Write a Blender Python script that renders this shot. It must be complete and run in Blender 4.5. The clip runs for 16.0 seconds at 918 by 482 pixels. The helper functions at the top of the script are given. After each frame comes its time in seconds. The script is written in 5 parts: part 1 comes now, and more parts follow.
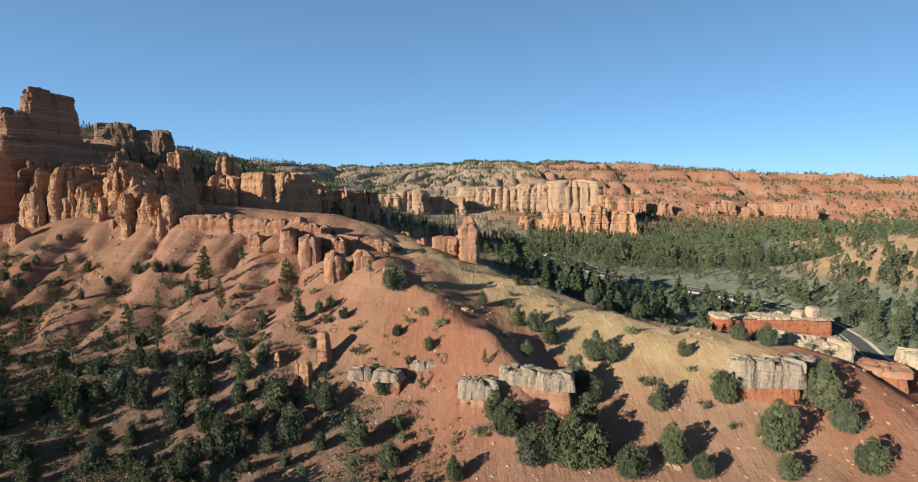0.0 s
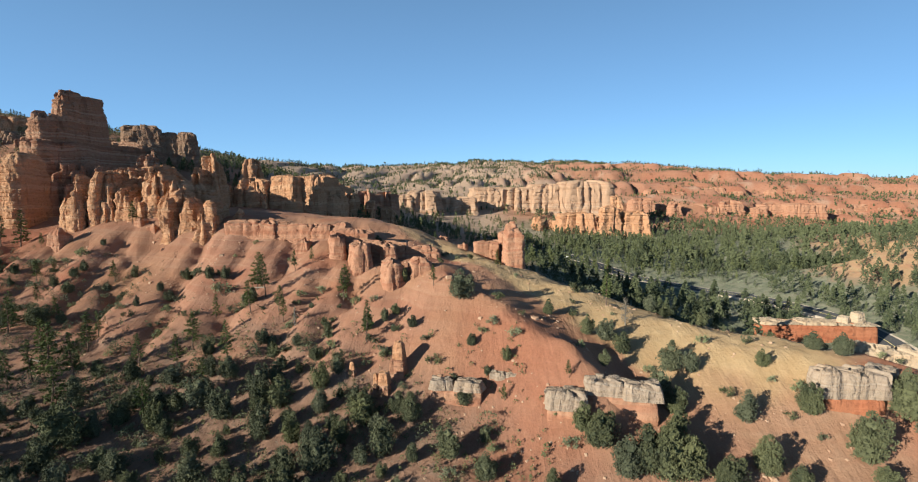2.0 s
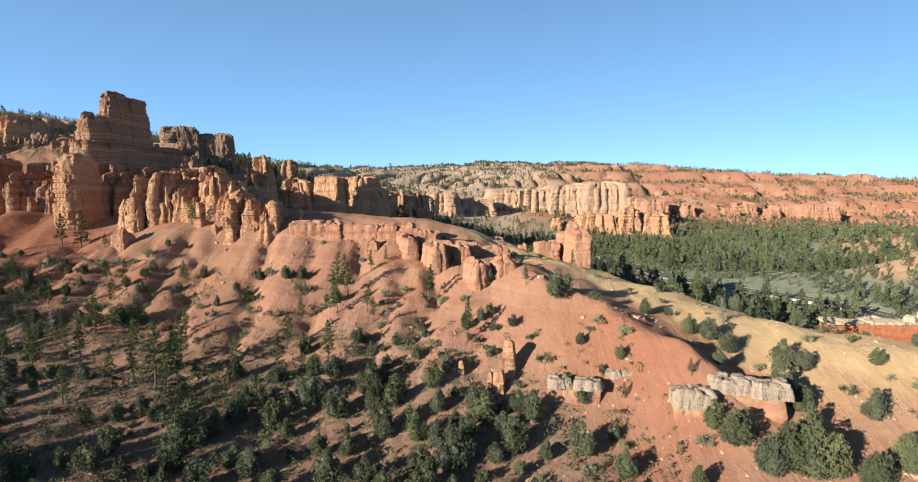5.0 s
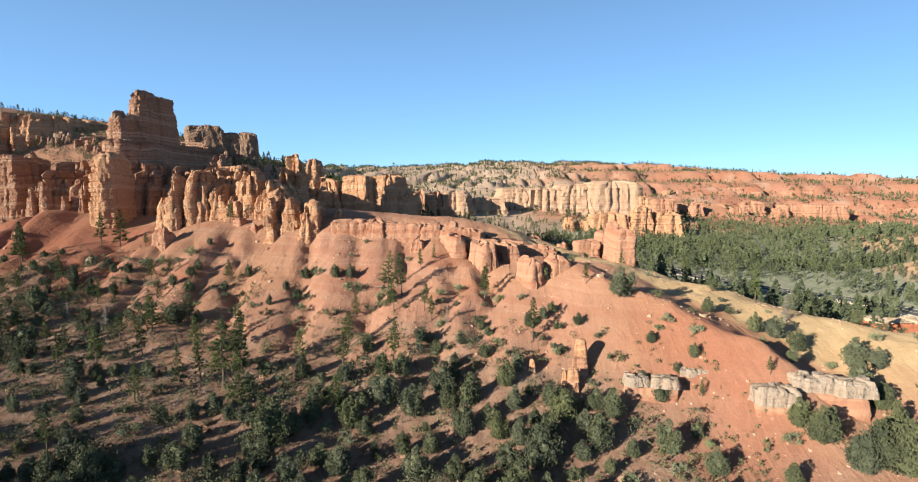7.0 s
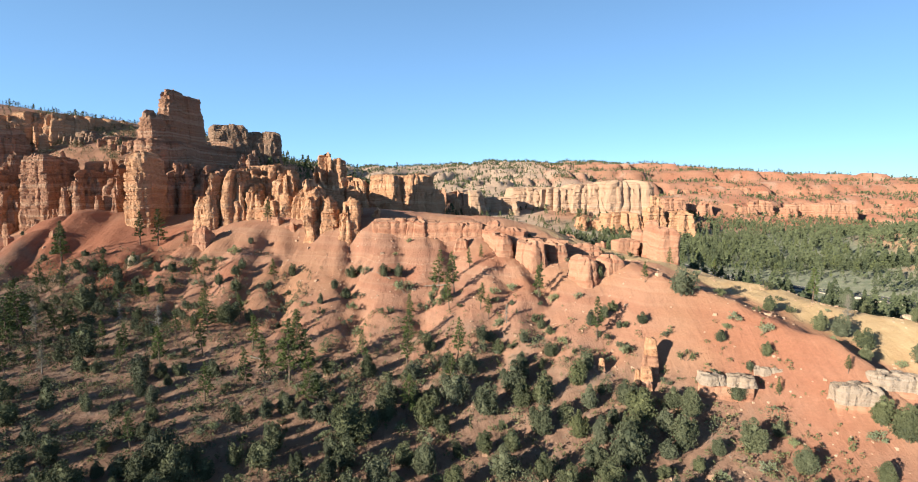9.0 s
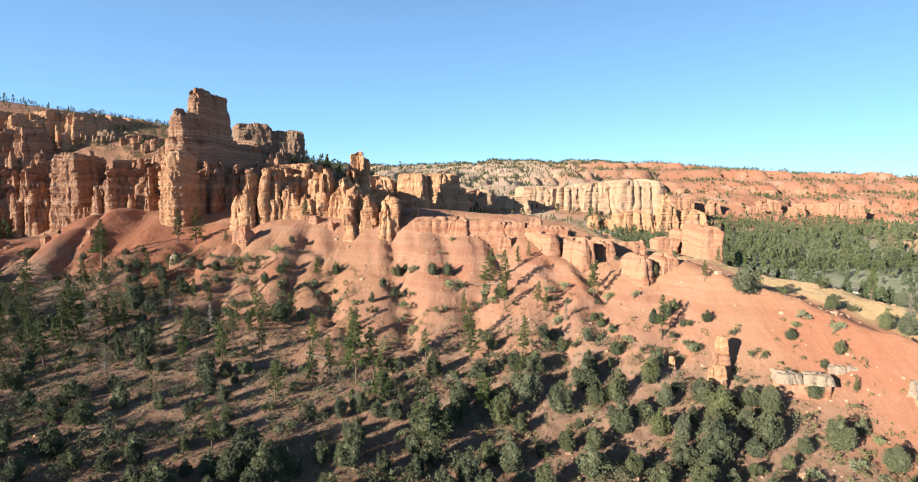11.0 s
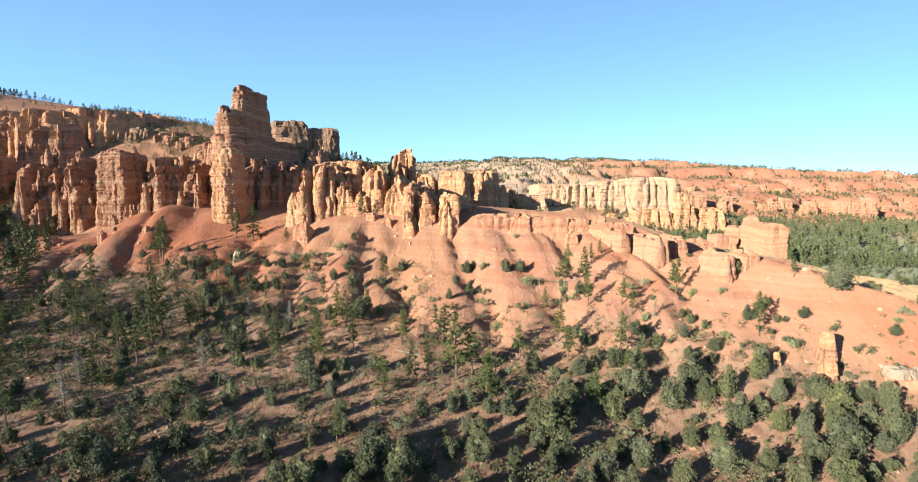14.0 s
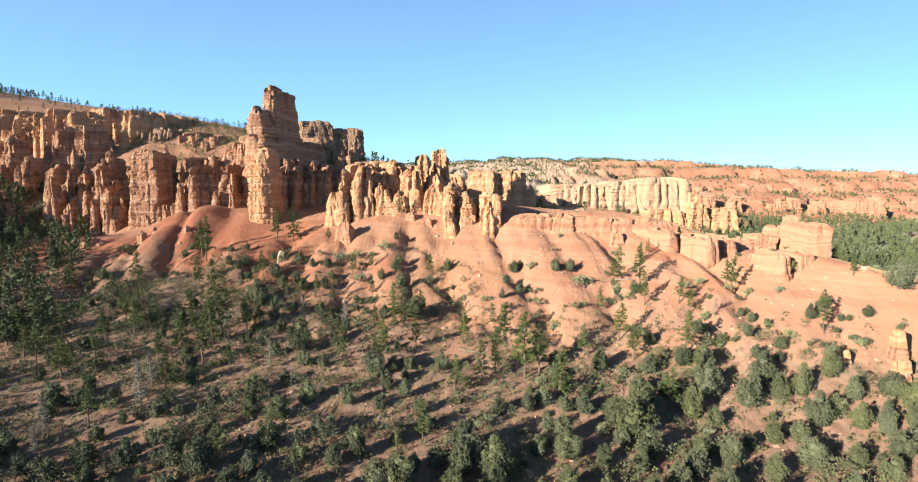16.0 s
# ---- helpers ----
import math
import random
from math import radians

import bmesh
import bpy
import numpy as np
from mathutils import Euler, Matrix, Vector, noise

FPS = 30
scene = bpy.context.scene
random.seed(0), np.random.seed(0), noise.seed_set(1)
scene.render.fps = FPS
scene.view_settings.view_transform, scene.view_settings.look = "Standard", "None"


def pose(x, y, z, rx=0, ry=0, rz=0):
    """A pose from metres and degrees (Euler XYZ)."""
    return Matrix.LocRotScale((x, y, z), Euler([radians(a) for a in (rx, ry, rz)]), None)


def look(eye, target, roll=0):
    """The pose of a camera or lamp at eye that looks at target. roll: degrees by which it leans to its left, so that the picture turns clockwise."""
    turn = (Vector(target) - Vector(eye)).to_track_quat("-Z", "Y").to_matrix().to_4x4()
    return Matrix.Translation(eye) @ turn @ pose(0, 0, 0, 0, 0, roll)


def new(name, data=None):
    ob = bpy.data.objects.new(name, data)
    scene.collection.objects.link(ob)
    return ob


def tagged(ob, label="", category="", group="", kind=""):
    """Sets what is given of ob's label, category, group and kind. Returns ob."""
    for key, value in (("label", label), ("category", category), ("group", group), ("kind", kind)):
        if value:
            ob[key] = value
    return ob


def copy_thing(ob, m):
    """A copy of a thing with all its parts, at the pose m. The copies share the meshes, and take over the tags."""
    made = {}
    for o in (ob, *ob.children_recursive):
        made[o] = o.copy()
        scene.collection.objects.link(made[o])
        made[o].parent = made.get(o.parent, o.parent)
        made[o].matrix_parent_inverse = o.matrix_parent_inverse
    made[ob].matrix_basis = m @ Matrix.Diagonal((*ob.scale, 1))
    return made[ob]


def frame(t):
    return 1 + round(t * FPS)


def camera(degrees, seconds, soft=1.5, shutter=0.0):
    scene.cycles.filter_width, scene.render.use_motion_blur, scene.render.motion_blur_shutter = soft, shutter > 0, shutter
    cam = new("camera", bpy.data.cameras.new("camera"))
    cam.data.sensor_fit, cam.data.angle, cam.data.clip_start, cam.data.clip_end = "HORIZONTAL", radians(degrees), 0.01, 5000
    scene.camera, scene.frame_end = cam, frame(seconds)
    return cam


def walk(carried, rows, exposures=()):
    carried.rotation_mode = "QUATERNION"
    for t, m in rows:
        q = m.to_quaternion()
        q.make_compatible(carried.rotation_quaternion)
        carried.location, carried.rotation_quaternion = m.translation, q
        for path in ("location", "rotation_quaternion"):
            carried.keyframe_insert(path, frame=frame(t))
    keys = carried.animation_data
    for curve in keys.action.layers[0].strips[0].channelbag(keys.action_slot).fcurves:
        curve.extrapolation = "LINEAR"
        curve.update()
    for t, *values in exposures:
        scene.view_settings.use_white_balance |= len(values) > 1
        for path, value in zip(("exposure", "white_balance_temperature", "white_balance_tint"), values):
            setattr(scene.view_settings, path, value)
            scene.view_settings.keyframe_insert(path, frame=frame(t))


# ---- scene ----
cam = camera(84.0, 16.0, 1.1)
METRES, EYE, TILT = 90.0, 60.0, -5.71
ROWS = [
    (0.0, 0.0, 0.0, 0.0, 0.0, -0.0, -0.0),
    (0.5, -0.0324, 0.0003, 0.0084, -0.0, -0.087, -0.008),
    (1.0, -0.0648, -0.0001, 0.0159, 0.0, -0.127, -0.024),
    (1.5, -0.097, -0.0009, 0.018, -0.008, -0.167, -0.04),
    (2.0, -0.1291, -0.002, 0.0185, -0.016, -0.127, -0.032),
    (2.5, -0.1609, -0.0033, 0.0178, -0.016, -0.063, -0.032),
    (3.0, -0.1926, -0.0042, 0.0171, -0.008, -0.008, -0.016),
    (3.5, -0.2243, -0.0048, 0.0163, -0.016, 0.04, -0.008),
    (4.0, -0.2557, -0.005, 0.0157, -0.016, 0.063, 0.008),
    (6.5, -0.4119, -0.0062, 0.0132, -0.024, -0.008, -0.008),
    (7.0, -0.4425, -0.0064, 0.013, -0.04, -0.024, -0.008),
    (7.5, -0.4728, -0.0064, 0.0128, -0.032, -0.04, -0.008),
    (8.0, -0.503, -0.0066, 0.0124, -0.04, -0.04, -0.008),
    (8.5, -0.5333, -0.0067, 0.012, -0.048, -0.048, -0.0),
    (9.0, -0.5636, -0.0066, 0.0118, -0.032, -0.071, -0.0),
    (11.5, -0.7171, -0.005, 0.0093, -0.087, -0.19, 0.0),
    (12.0, -0.748, -0.0049, 0.0087, -0.111, -0.222, 0.008),
    (12.5, -0.7789, -0.0048, 0.0083, -0.135, -0.23, 0.0),
    (13.0, -0.8098, -0.0047, 0.0077, -0.151, -0.27, -0.024),
    (13.5, -0.8407, -0.0047, 0.0071, -0.174, -0.317, -0.024),
    (14.0, -0.8717, -0.005, 0.0063, -0.174, -0.365, -0.008),
    (14.5, -0.9029, -0.0057, 0.0059, -0.182, -0.357, -0.008),
    (15.0, -0.9343, -0.0068, 0.006, -0.174, -0.365, 0.008),
    (15.5, -0.966, -0.0079, 0.0054, -0.182, -0.349, 0.048),
    (16.0, -0.9978, -0.0095, 0.0046, -0.182, -0.333, 0.048),
]
EXPOSURES = [(0.0, 0.69, 5800, 2), (4.0, 0.98, 5840, 4), (9.0, 1.22, 5900, 5), (16.0, 1.53, 5960, 4)]
walk(cam, [(t, pose(0, 0, EYE, TILT, 0, 0) @ pose(METRES * x, METRES * y, METRES * z, 90 + pitch, roll, yaw)) for t, x, y, z, yaw, pitch, roll in ROWS], EXPOSURES)

# ---- light ----
SUN_FROM, SUN_HEIGHT = (-0.775, -0.632), 15.4          # plan direction to the sun, degrees above the horizon
world = bpy.data.worlds.new("world")
scene.world = world
world.use_nodes = True
sky = world.node_tree.nodes.new("ShaderNodeTexSky")
sky.sky_type, sky.sun_disc = "NISHITA", False
sky.sun_elevation = radians(SUN_HEIGHT)
sky.sun_rotation = math.atan2(SUN_FROM[0], SUN_FROM[1])
sky.altitude, sky.air_density, sky.dust_density, sky.ozone_density = 2200.0, 1.0, 0.1, 2.0
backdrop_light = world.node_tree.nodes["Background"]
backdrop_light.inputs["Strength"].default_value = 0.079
tint = world.node_tree.nodes.new("ShaderNodeMix")
tint.data_type, tint.blend_type = "RGBA", "MULTIPLY"
tint.inputs[0].default_value, tint.inputs[7].default_value = 1.0, (0.84, 1.0, 1.1, 1)      # a clear, dry, deep blue sky
world.node_tree.links.new(sky.outputs[0], tint.inputs[6])
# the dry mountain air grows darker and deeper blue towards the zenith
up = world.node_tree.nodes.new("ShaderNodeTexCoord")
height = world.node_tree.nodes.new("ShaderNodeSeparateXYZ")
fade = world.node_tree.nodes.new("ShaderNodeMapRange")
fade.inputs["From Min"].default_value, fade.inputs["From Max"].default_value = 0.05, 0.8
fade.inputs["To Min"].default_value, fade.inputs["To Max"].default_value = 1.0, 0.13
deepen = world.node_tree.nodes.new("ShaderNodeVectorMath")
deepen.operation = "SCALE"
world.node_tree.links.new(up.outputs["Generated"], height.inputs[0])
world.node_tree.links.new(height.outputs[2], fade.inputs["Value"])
even = world.node_tree.nodes.new("ShaderNodeMix")
even.data_type = "RGBA"
even.inputs[0].default_value, even.inputs[7].default_value = 0.66, (2.45, 4.2, 6.9, 1)      # thin haze evens the blue out
world.node_tree.links.new(tint.outputs[2], even.inputs[6])
world.node_tree.links.new(even.outputs[2], deepen.inputs[0])
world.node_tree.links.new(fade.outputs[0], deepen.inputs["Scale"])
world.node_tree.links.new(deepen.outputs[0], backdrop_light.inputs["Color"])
sun = new("sun", bpy.data.lights.new("sun", "SUN"))
sun.data.energy, sun.data.angle, sun.data.color = 5.0, radians(0.55), (1.0, 0.86, 0.68)
sun.matrix_world = look((SUN_FROM[0] * 300, SUN_FROM[1] * 300, 300 * math.tan(radians(SUN_HEIGHT)) * math.hypot(*SUN_FROM)), (0, 0, 0))

# ---- materials ----
def shader(name, rough=0.9):
    m = bpy.data.materials.new(name)
    m.use_nodes = True
    b = m.node_tree.nodes["Principled BSDF"]
    b.inputs["Roughness"].default_value = rough
    b.inputs["Specular IOR Level"].default_value = 0.15
    b.inputs["Diffuse Roughness"].default_value = 0.5
    return m, m.node_tree, b


def node(tree, kind, **values):
    n = tree.nodes.new("ShaderNode" + kind)
    for key, value in values.items():
        n.inputs[key.replace("_", " ")].default_value = value
    return n


def math_node(tree, op, a, b=None):
    n = tree.nodes.new("ShaderNodeMath")
    n.operation = op
    for i, v in enumerate((a, b)):
        if v is None:
            continue
        if isinstance(v, (int, float)):
            n.inputs[i].default_value = v
        else:
            tree.links.new(v, n.inputs[i])
    return n.outputs[0]


def blend(tree, fac, a, b, mode="MIX"):
    n = tree.nodes.new("ShaderNodeMix")
    n.data_type, n.blend_type = "RGBA", mode
    for i, v in ((0, fac), (6, a), (7, b)):
        if isinstance(v, (int, float)):
            n.inputs[i].default_value = v
        elif isinstance(v, tuple):
            n.inputs[i].default_value = (*v, 1)
        else:
            tree.links.new(v, n.inputs[i])
    return n.outputs[2]


def ramp(tree, fac, stops):
    n = tree.nodes.new("ShaderNodeValToRGB")
    while len(n.color_ramp.elements) < len(stops):
        n.color_ramp.elements.new(0.5)
    for e, (p, c) in zip(n.color_ramp.elements, stops):
        e.position, e.color = p, (*c, 1) if isinstance(c, tuple) else (c, c, c, 1)
    tree.links.new(fac, n.inputs[0])
    return n.outputs[0]


def noise_at(tree, where, scale, detail=4, rough=0.55):
    n = node(tree, "TexNoise", Scale=scale, Detail=detail, Roughness=rough)
    tree.links.new(where, n.inputs["Vector"])
    return n.outputs[0]


def add_bump(tree, b, height, strength, distance):
    n = node(tree, "Bump", Strength=strength, Distance=distance)
    tree.links.new(height, n.inputs["Height"])
    tree.links.new(n.outputs[0], b.inputs["Normal"])


def strata(name, layers, stain, band=0.33, cracks=0.55, bump=0.9, level_cut=0.45):
    """Bedded rock: colours change from layer to layer, with stains, streaks and a rough face."""
    m, t, b = shader(name, 0.95)
    where = node(t, "NewGeometry").outputs["Position"]
    split = node(t, "SeparateXYZ")
    t.links.new(where, split.inputs[0])
    warp = noise_at(t, where, 0.06, 3)
    level = math_node(t, "ADD", split.outputs[2], math_node(t, "MULTIPLY", warp, 5.0))
    beds = t.nodes.new("ShaderNodeTexNoise")
    beds.noise_dimensions = "1D"
    beds.inputs["Scale"].default_value, beds.inputs["Detail"].default_value = band, 5
    t.links.new(level, beds.inputs["W"])
    colour = ramp(t, beds.outputs[0], layers)
    big = ramp(t, noise_at(t, where, 0.11, 5), [(0.35, 0.0), (0.7, 1.0)])
    colour = blend(t, math_node(t, "MULTIPLY", big, 0.5), colour, stain)
    fine = noise_at(t, where, 1.6, 6, 0.7)
    colour = blend(t, 0.4, colour, ramp(t, fine, [(0.3, 0.45), (0.7, 1.0)]), "MULTIPLY")
    colour = blend(t, 1.0, colour, (0.82, 0.83, 0.85), "MULTIPLY")          # scales all rock colours down almost evenly
    t.links.new(colour, b.inputs["Base Color"])
    flat = node(t, "Mapping")
    flat.inputs["Scale"].default_value = (1, 1, 0.22)
    t.links.new(where, flat.inputs[0])
    thin = node(t, "Mapping")
    thin.inputs["Scale"].default_value = (0.25, 0.25, 1.8)
    t.links.new(where, thin.inputs[0])
    h = math_node(t, "ADD", math_node(t, "MULTIPLY", noise_at(t, flat.outputs[0], 0.75, 6, 0.6), cracks), math_node(t, "ADD", math_node(t, "MULTIPLY", noise_at(t, thin.outputs[0], 0.9, 4), level_cut), math_node(t, "MULTIPLY", fine, 0.25)))
    joints = node(t, "TexVoronoi", Scale=0.85, Randomness=0.9)
    squat = node(t, "Mapping")
    squat.inputs["Scale"].default_value = (1, 1, 1.7)
    t.links.new(where, squat.inputs[0])
    t.links.new(squat.outputs[0], joints.inputs["Vector"])
    h = math_node(t, "SUBTRACT", h, math_node(t, "MULTIPLY", joints.outputs["Distance"], 0.2))
    add_bump(t, b, h, bump, 2.0)
    return m


orange_rock = strata("orange_rock", [(0.3, (0.351, 0.163, 0.097)), (0.42, (0.513, 0.277, 0.164)), (0.52, (0.431, 0.213, 0.129)), (0.62, (0.634, 0.398, 0.258)), (0.75, (0.459, 0.234, 0.141))], (0.540, 0.312, 0.195))
gold_rock = strata("gold_rock", [(0.3, (0.53, 0.265, 0.135)), (0.42, (0.69, 0.385, 0.21)), (0.52, (0.6, 0.305, 0.16)), (0.62, (0.75, 0.455, 0.265)), (0.75, (0.63, 0.335, 0.175))], (0.69, 0.4, 0.23))
# orange-brown butte rock, darkened: its shade is put into the colour
shade_rock = strata("shade_brown_rock", [(0.3, (0.33, 0.18, 0.115)), (0.5, (0.44, 0.27, 0.17)), (0.7, (0.38, 0.225, 0.145))], (0.36, 0.26, 0.185))
pale_rock = strata("pale_rock", [(0.3, (0.546, 0.314, 0.186)), (0.45, (0.653, 0.421, 0.272)), (0.6, (0.582, 0.360, 0.221)), (0.75, (0.676, 0.472, 0.334))], (0.594, 0.405, 0.272), 0.33, 0.6, 0.8)
red_rock = strata("red_rock", [(0.3, (0.43, 0.19, 0.11)), (0.45, (0.5, 0.25, 0.15)), (0.58, (0.55, 0.31, 0.19)), (0.72, (0.46, 0.21, 0.125))], (0.51, 0.28, 0.175), 0.5, 0.5, 0.5)
deep_red_rock = strata("deep_red_rock", [(0.3, (0.378, 0.120, 0.060)), (0.5, (0.483, 0.180, 0.090)), (0.7, (0.420, 0.144, 0.072))], (0.525, 0.264, 0.144), 0.6, 0.5, 0.6)
cap_rock = strata("white_cap_rock", [(0.3, (0.41, 0.24, 0.145)), (0.42, (0.52, 0.4, 0.295)), (0.55, (0.44, 0.32, 0.22)), (0.65, (0.55, 0.44, 0.335)), (0.78, (0.42, 0.26, 0.16))], (0.35, 0.29, 0.235), 0.8, 0.7, 0.8, 0.25)
cream_rock = strata("cream_rock", [(0.3, (0.6, 0.42, 0.26)), (0.5, (0.68, 0.5, 0.33)), (0.7, (0.7, 0.55, 0.38))], (0.6, 0.48, 0.35), 0.6, 0.7, 0.8)


def ground_material():
    m, t, b = shader("ground", 0.97)
    where = node(t, "NewGeometry").outputs["Position"]
    split = node(t, "SeparateXYZ")
    t.links.new(where, split.inputs[0])
    zone = t.nodes.new("ShaderNodeVertexColor")
    zone.layer_name = "zone"
    part_of = node(t, "SeparateColor")
    t.links.new(zone.outputs[0], part_of.inputs[0])
    tan, soil, sage, pale = part_of.outputs[0], part_of.outputs[1], part_of.outputs[2], zone.outputs[1]
    wide = noise_at(t, where, 0.035, 5)
    mid = noise_at(t, where, 0.35, 6, 0.65)
    fine = noise_at(t, where, 3.0, 5, 0.7)
    level = math_node(t, "ADD", split.outputs[2], math_node(t, "MULTIPLY", noise_at(t, where, 0.05, 3), 4.0))
    beds = t.nodes.new("ShaderNodeTexNoise")
    beds.noise_dimensions = "1D"
    beds.inputs["Scale"].default_value, beds.inputs["Detail"].default_value = 0.3, 4
    t.links.new(level, beds.inputs["W"])
    red = ramp(t, beds.outputs[0], [(0.3, (0.39, 0.19, 0.12)), (0.44, (0.44, 0.24, 0.155)), (0.55, (0.41, 0.205, 0.13)), (0.66, (0.47, 0.27, 0.175)), (0.76, (0.43, 0.225, 0.145))])
    red = blend(t, ramp(t, wide, [(0.4, 0.0), (0.65, 0.75)]), red, (0.44, 0.235, 0.13))
    deep = t.nodes.new("ShaderNodeVertexColor")
    deep.layer_name = "deep"
    red = blend(t, deep.outputs[0], red, ramp(t, mid, [(0.3, (0.32, 0.11, 0.06)), (0.7, (0.41, 0.165, 0.095))]))
    colour = blend(t, tan, red, ramp(t, mid, [(0.3, (0.46, 0.305, 0.155)), (0.7, (0.55, 0.39, 0.215))]))
    litter = ramp(t, mid, [(0.3, (0.19, 0.115, 0.08)), (0.5, (0.36, 0.215, 0.145)), (0.62, (0.31, 0.21, 0.15)), (0.78, (0.46, 0.31, 0.22))])
    colour = blend(t, soil, colour, litter)
    colour = blend(t, sage, colour, ramp(t, mid, [(0.3, (0.14, 0.155, 0.1)), (0.5, (0.215, 0.22, 0.15)), (0.72, (0.3, 0.27, 0.195))]))
    colour = blend(t, pale, colour, ramp(t, mid, [(0.3, (0.42, 0.29, 0.2)), (0.7, (0.6, 0.47, 0.35))]))
    colour = blend(t, 0.35, colour, ramp(t, fine, [(0.3, 0.5), (0.65, 1.0)]), "MULTIPLY")
    downhill = node(t, "Mapping")
    downhill.inputs["Scale"].default_value = (1.1, 0.13, 0.3)
    t.links.new(where, downhill.inputs[0])
    rills = noise_at(t, downhill.outputs[0], 0.9, 5, 0.6)
    rills.node.inputs["Distortion"].default_value = 0.6
    colour = blend(t, 0.22, colour, ramp(t, rills, [(0.36, 0.55), (0.6, 1.0)]), "MULTIPLY")
    colour = blend(t, 1.0, colour, (0.85, 0.85, 0.86), "MULTIPLY")
    t.links.new(colour, b.inputs["Base Color"])
    add_bump(t, b, math_node(t, "ADD", math_node(t, "MULTIPLY", rills, 0.25), math_node(t, "ADD", math_node(t, "MULTIPLY", mid, 0.55), math_node(t, "MULTIPLY", fine, 0.1))), 0.9, 0.9)
    return m


ground_mat = ground_material()


def leaf_material(name, dark, light):
    m, t, b = shader(name, 0.7)
    info = node(t, "ObjectInfo").outputs["Random"]
    isle = node(t, "NewGeometry").outputs["Random Per Island"]
    tree_to_tree = noise_at(t, node(t, "NewGeometry").outputs["Position"], 0.16, 2)
    mixed = math_node(t, "ADD", math_node(t, "MULTIPLY", isle, 0.45), math_node(t, "MULTIPLY", info, 0.25))
    dry = node(t, "TexWhiteNoise")
    dry.noise_dimensions = "1D"
    t.links.new(info, dry.inputs["W"])
    light = blend(t, dry.outputs["Value"], light, (light[0] * 1.05, light[1] * 1.03, light[2] * 0.7))          # some grey-green, some yellow-green
    colour = blend(t, math_node(t, "ADD", mixed, math_node(t, "SUBTRACT", math_node(t, "MULTIPLY", tree_to_tree, 1.4), 0.55)), dark, light)
    t.links.new(colour, b.inputs["Base Color"])
    b.inputs["Subsurface Weight"].default_value = 0.0
    return m


juniper_leaf = leaf_material("juniper_leaf", (0.042, 0.05, 0.03), (0.15, 0.156, 0.098))
pine_needle = leaf_material("pine_needle", (0.036, 0.052, 0.02), (0.11, 0.135, 0.046))
far_needle = leaf_material("far_needle", (0.042, 0.053, 0.031), (0.132, 0.146, 0.076))
sage_leaf = leaf_material("sage_leaf", (0.12, 0.14, 0.08), (0.27, 0.28, 0.18))
low_leaf = leaf_material("low_leaf", (0.06, 0.068, 0.035), (0.19, 0.19, 0.11))
dry_wood = leaf_material("dry_wood", (0.13, 0.115, 0.1), (0.25, 0.22, 0.195))


def plain(name, a, b_, scale, rough=0.9):
    m, t, b = shader(name, rough)
    where = node(t, "NewGeometry").outputs["Position"]
    n = noise_at(t, where, scale, 5, 0.65)
    t.links.new(ramp(t, n, [(0.3, a), (0.7, b_)]), b.inputs["Base Color"])
    add_bump(t, b, n, 0.5, 0.1)
    return m


bark = plain("bark", (0.09, 0.06, 0.045), (0.2, 0.14, 0.1), 4)
asphalt = plain("asphalt", (0.055, 0.055, 0.058), (0.085, 0.083, 0.085), 2)
gravel = plain("gravel", (0.42, 0.34, 0.26), (0.55, 0.46, 0.36), 1.2)
stone = plain("loose_stone", (0.34, 0.19, 0.12), (0.5, 0.36, 0.25), 0.7)
white_paint = plain("white_paint", (0.72, 0.72, 0.7), (0.8, 0.8, 0.78), 3, 0.5)
line_paint = plain("line_paint", (0.6, 0.5, 0.2), (0.7, 0.6, 0.25), 3, 0.7)
steel = plain("steel", (0.3, 0.3, 0.3), (0.4, 0.4, 0.4), 5, 0.5)
car_glass = plain("car_glass", (0.02, 0.02, 0.025), (0.03, 0.03, 0.035), 3, 0.1)
rubber = plain("rubber", (0.02, 0.02, 0.02), (0.03, 0.03, 0.03), 3, 0.8)

# ---- land ----
# landforms: spots along crests, benches, slope feet and floors (x, y, height)
RED_CREST = [(3, 124, 42.5), (-14, 118, 44.4), (-25, 120, 45.6), (-42, 129, 47.6), (-62, 132, 48.6), (-50, 130, 48.0), (-74, 143, 53.0), (-88, 146, 53), (-104, 146, 52), (-60, 150, 52.5), (-40, 152, 53.2), (-28, 150, 50.4), (-16, 150, 46.6), (-30, 139, 49.2), (-17, 139, 45.8)]
NEAR_SPINE = [(-15, 94, 45), (-10, 90.5, 42.8), (-4, 89, 42.2), (-3, 80, 40.8), (3, 71.5, 38), (7, 67, 36), (-16, 104, 46.2), (-8, 112, 45)]
TAN_RIDGE = [(12, 96, 40.4), (17.5, 88, 38.6), (26, 80, 37.2), (33, 74, 36.4), (42, 76, 36.8), (50, 70, 35.5), (14, 102, 41), (58, 71, 34)]
TROUGH = [(-4.7, 104.3, 43.0), (-1.0, 100, 41.6), (1.8, 96.5, 40.8), (6.7, 86.8, 38.4), (10.8, 79.2, 36.0), (12.2, 75.7, 34.7), (14, 71, 32.8), (18, 66, 31)]
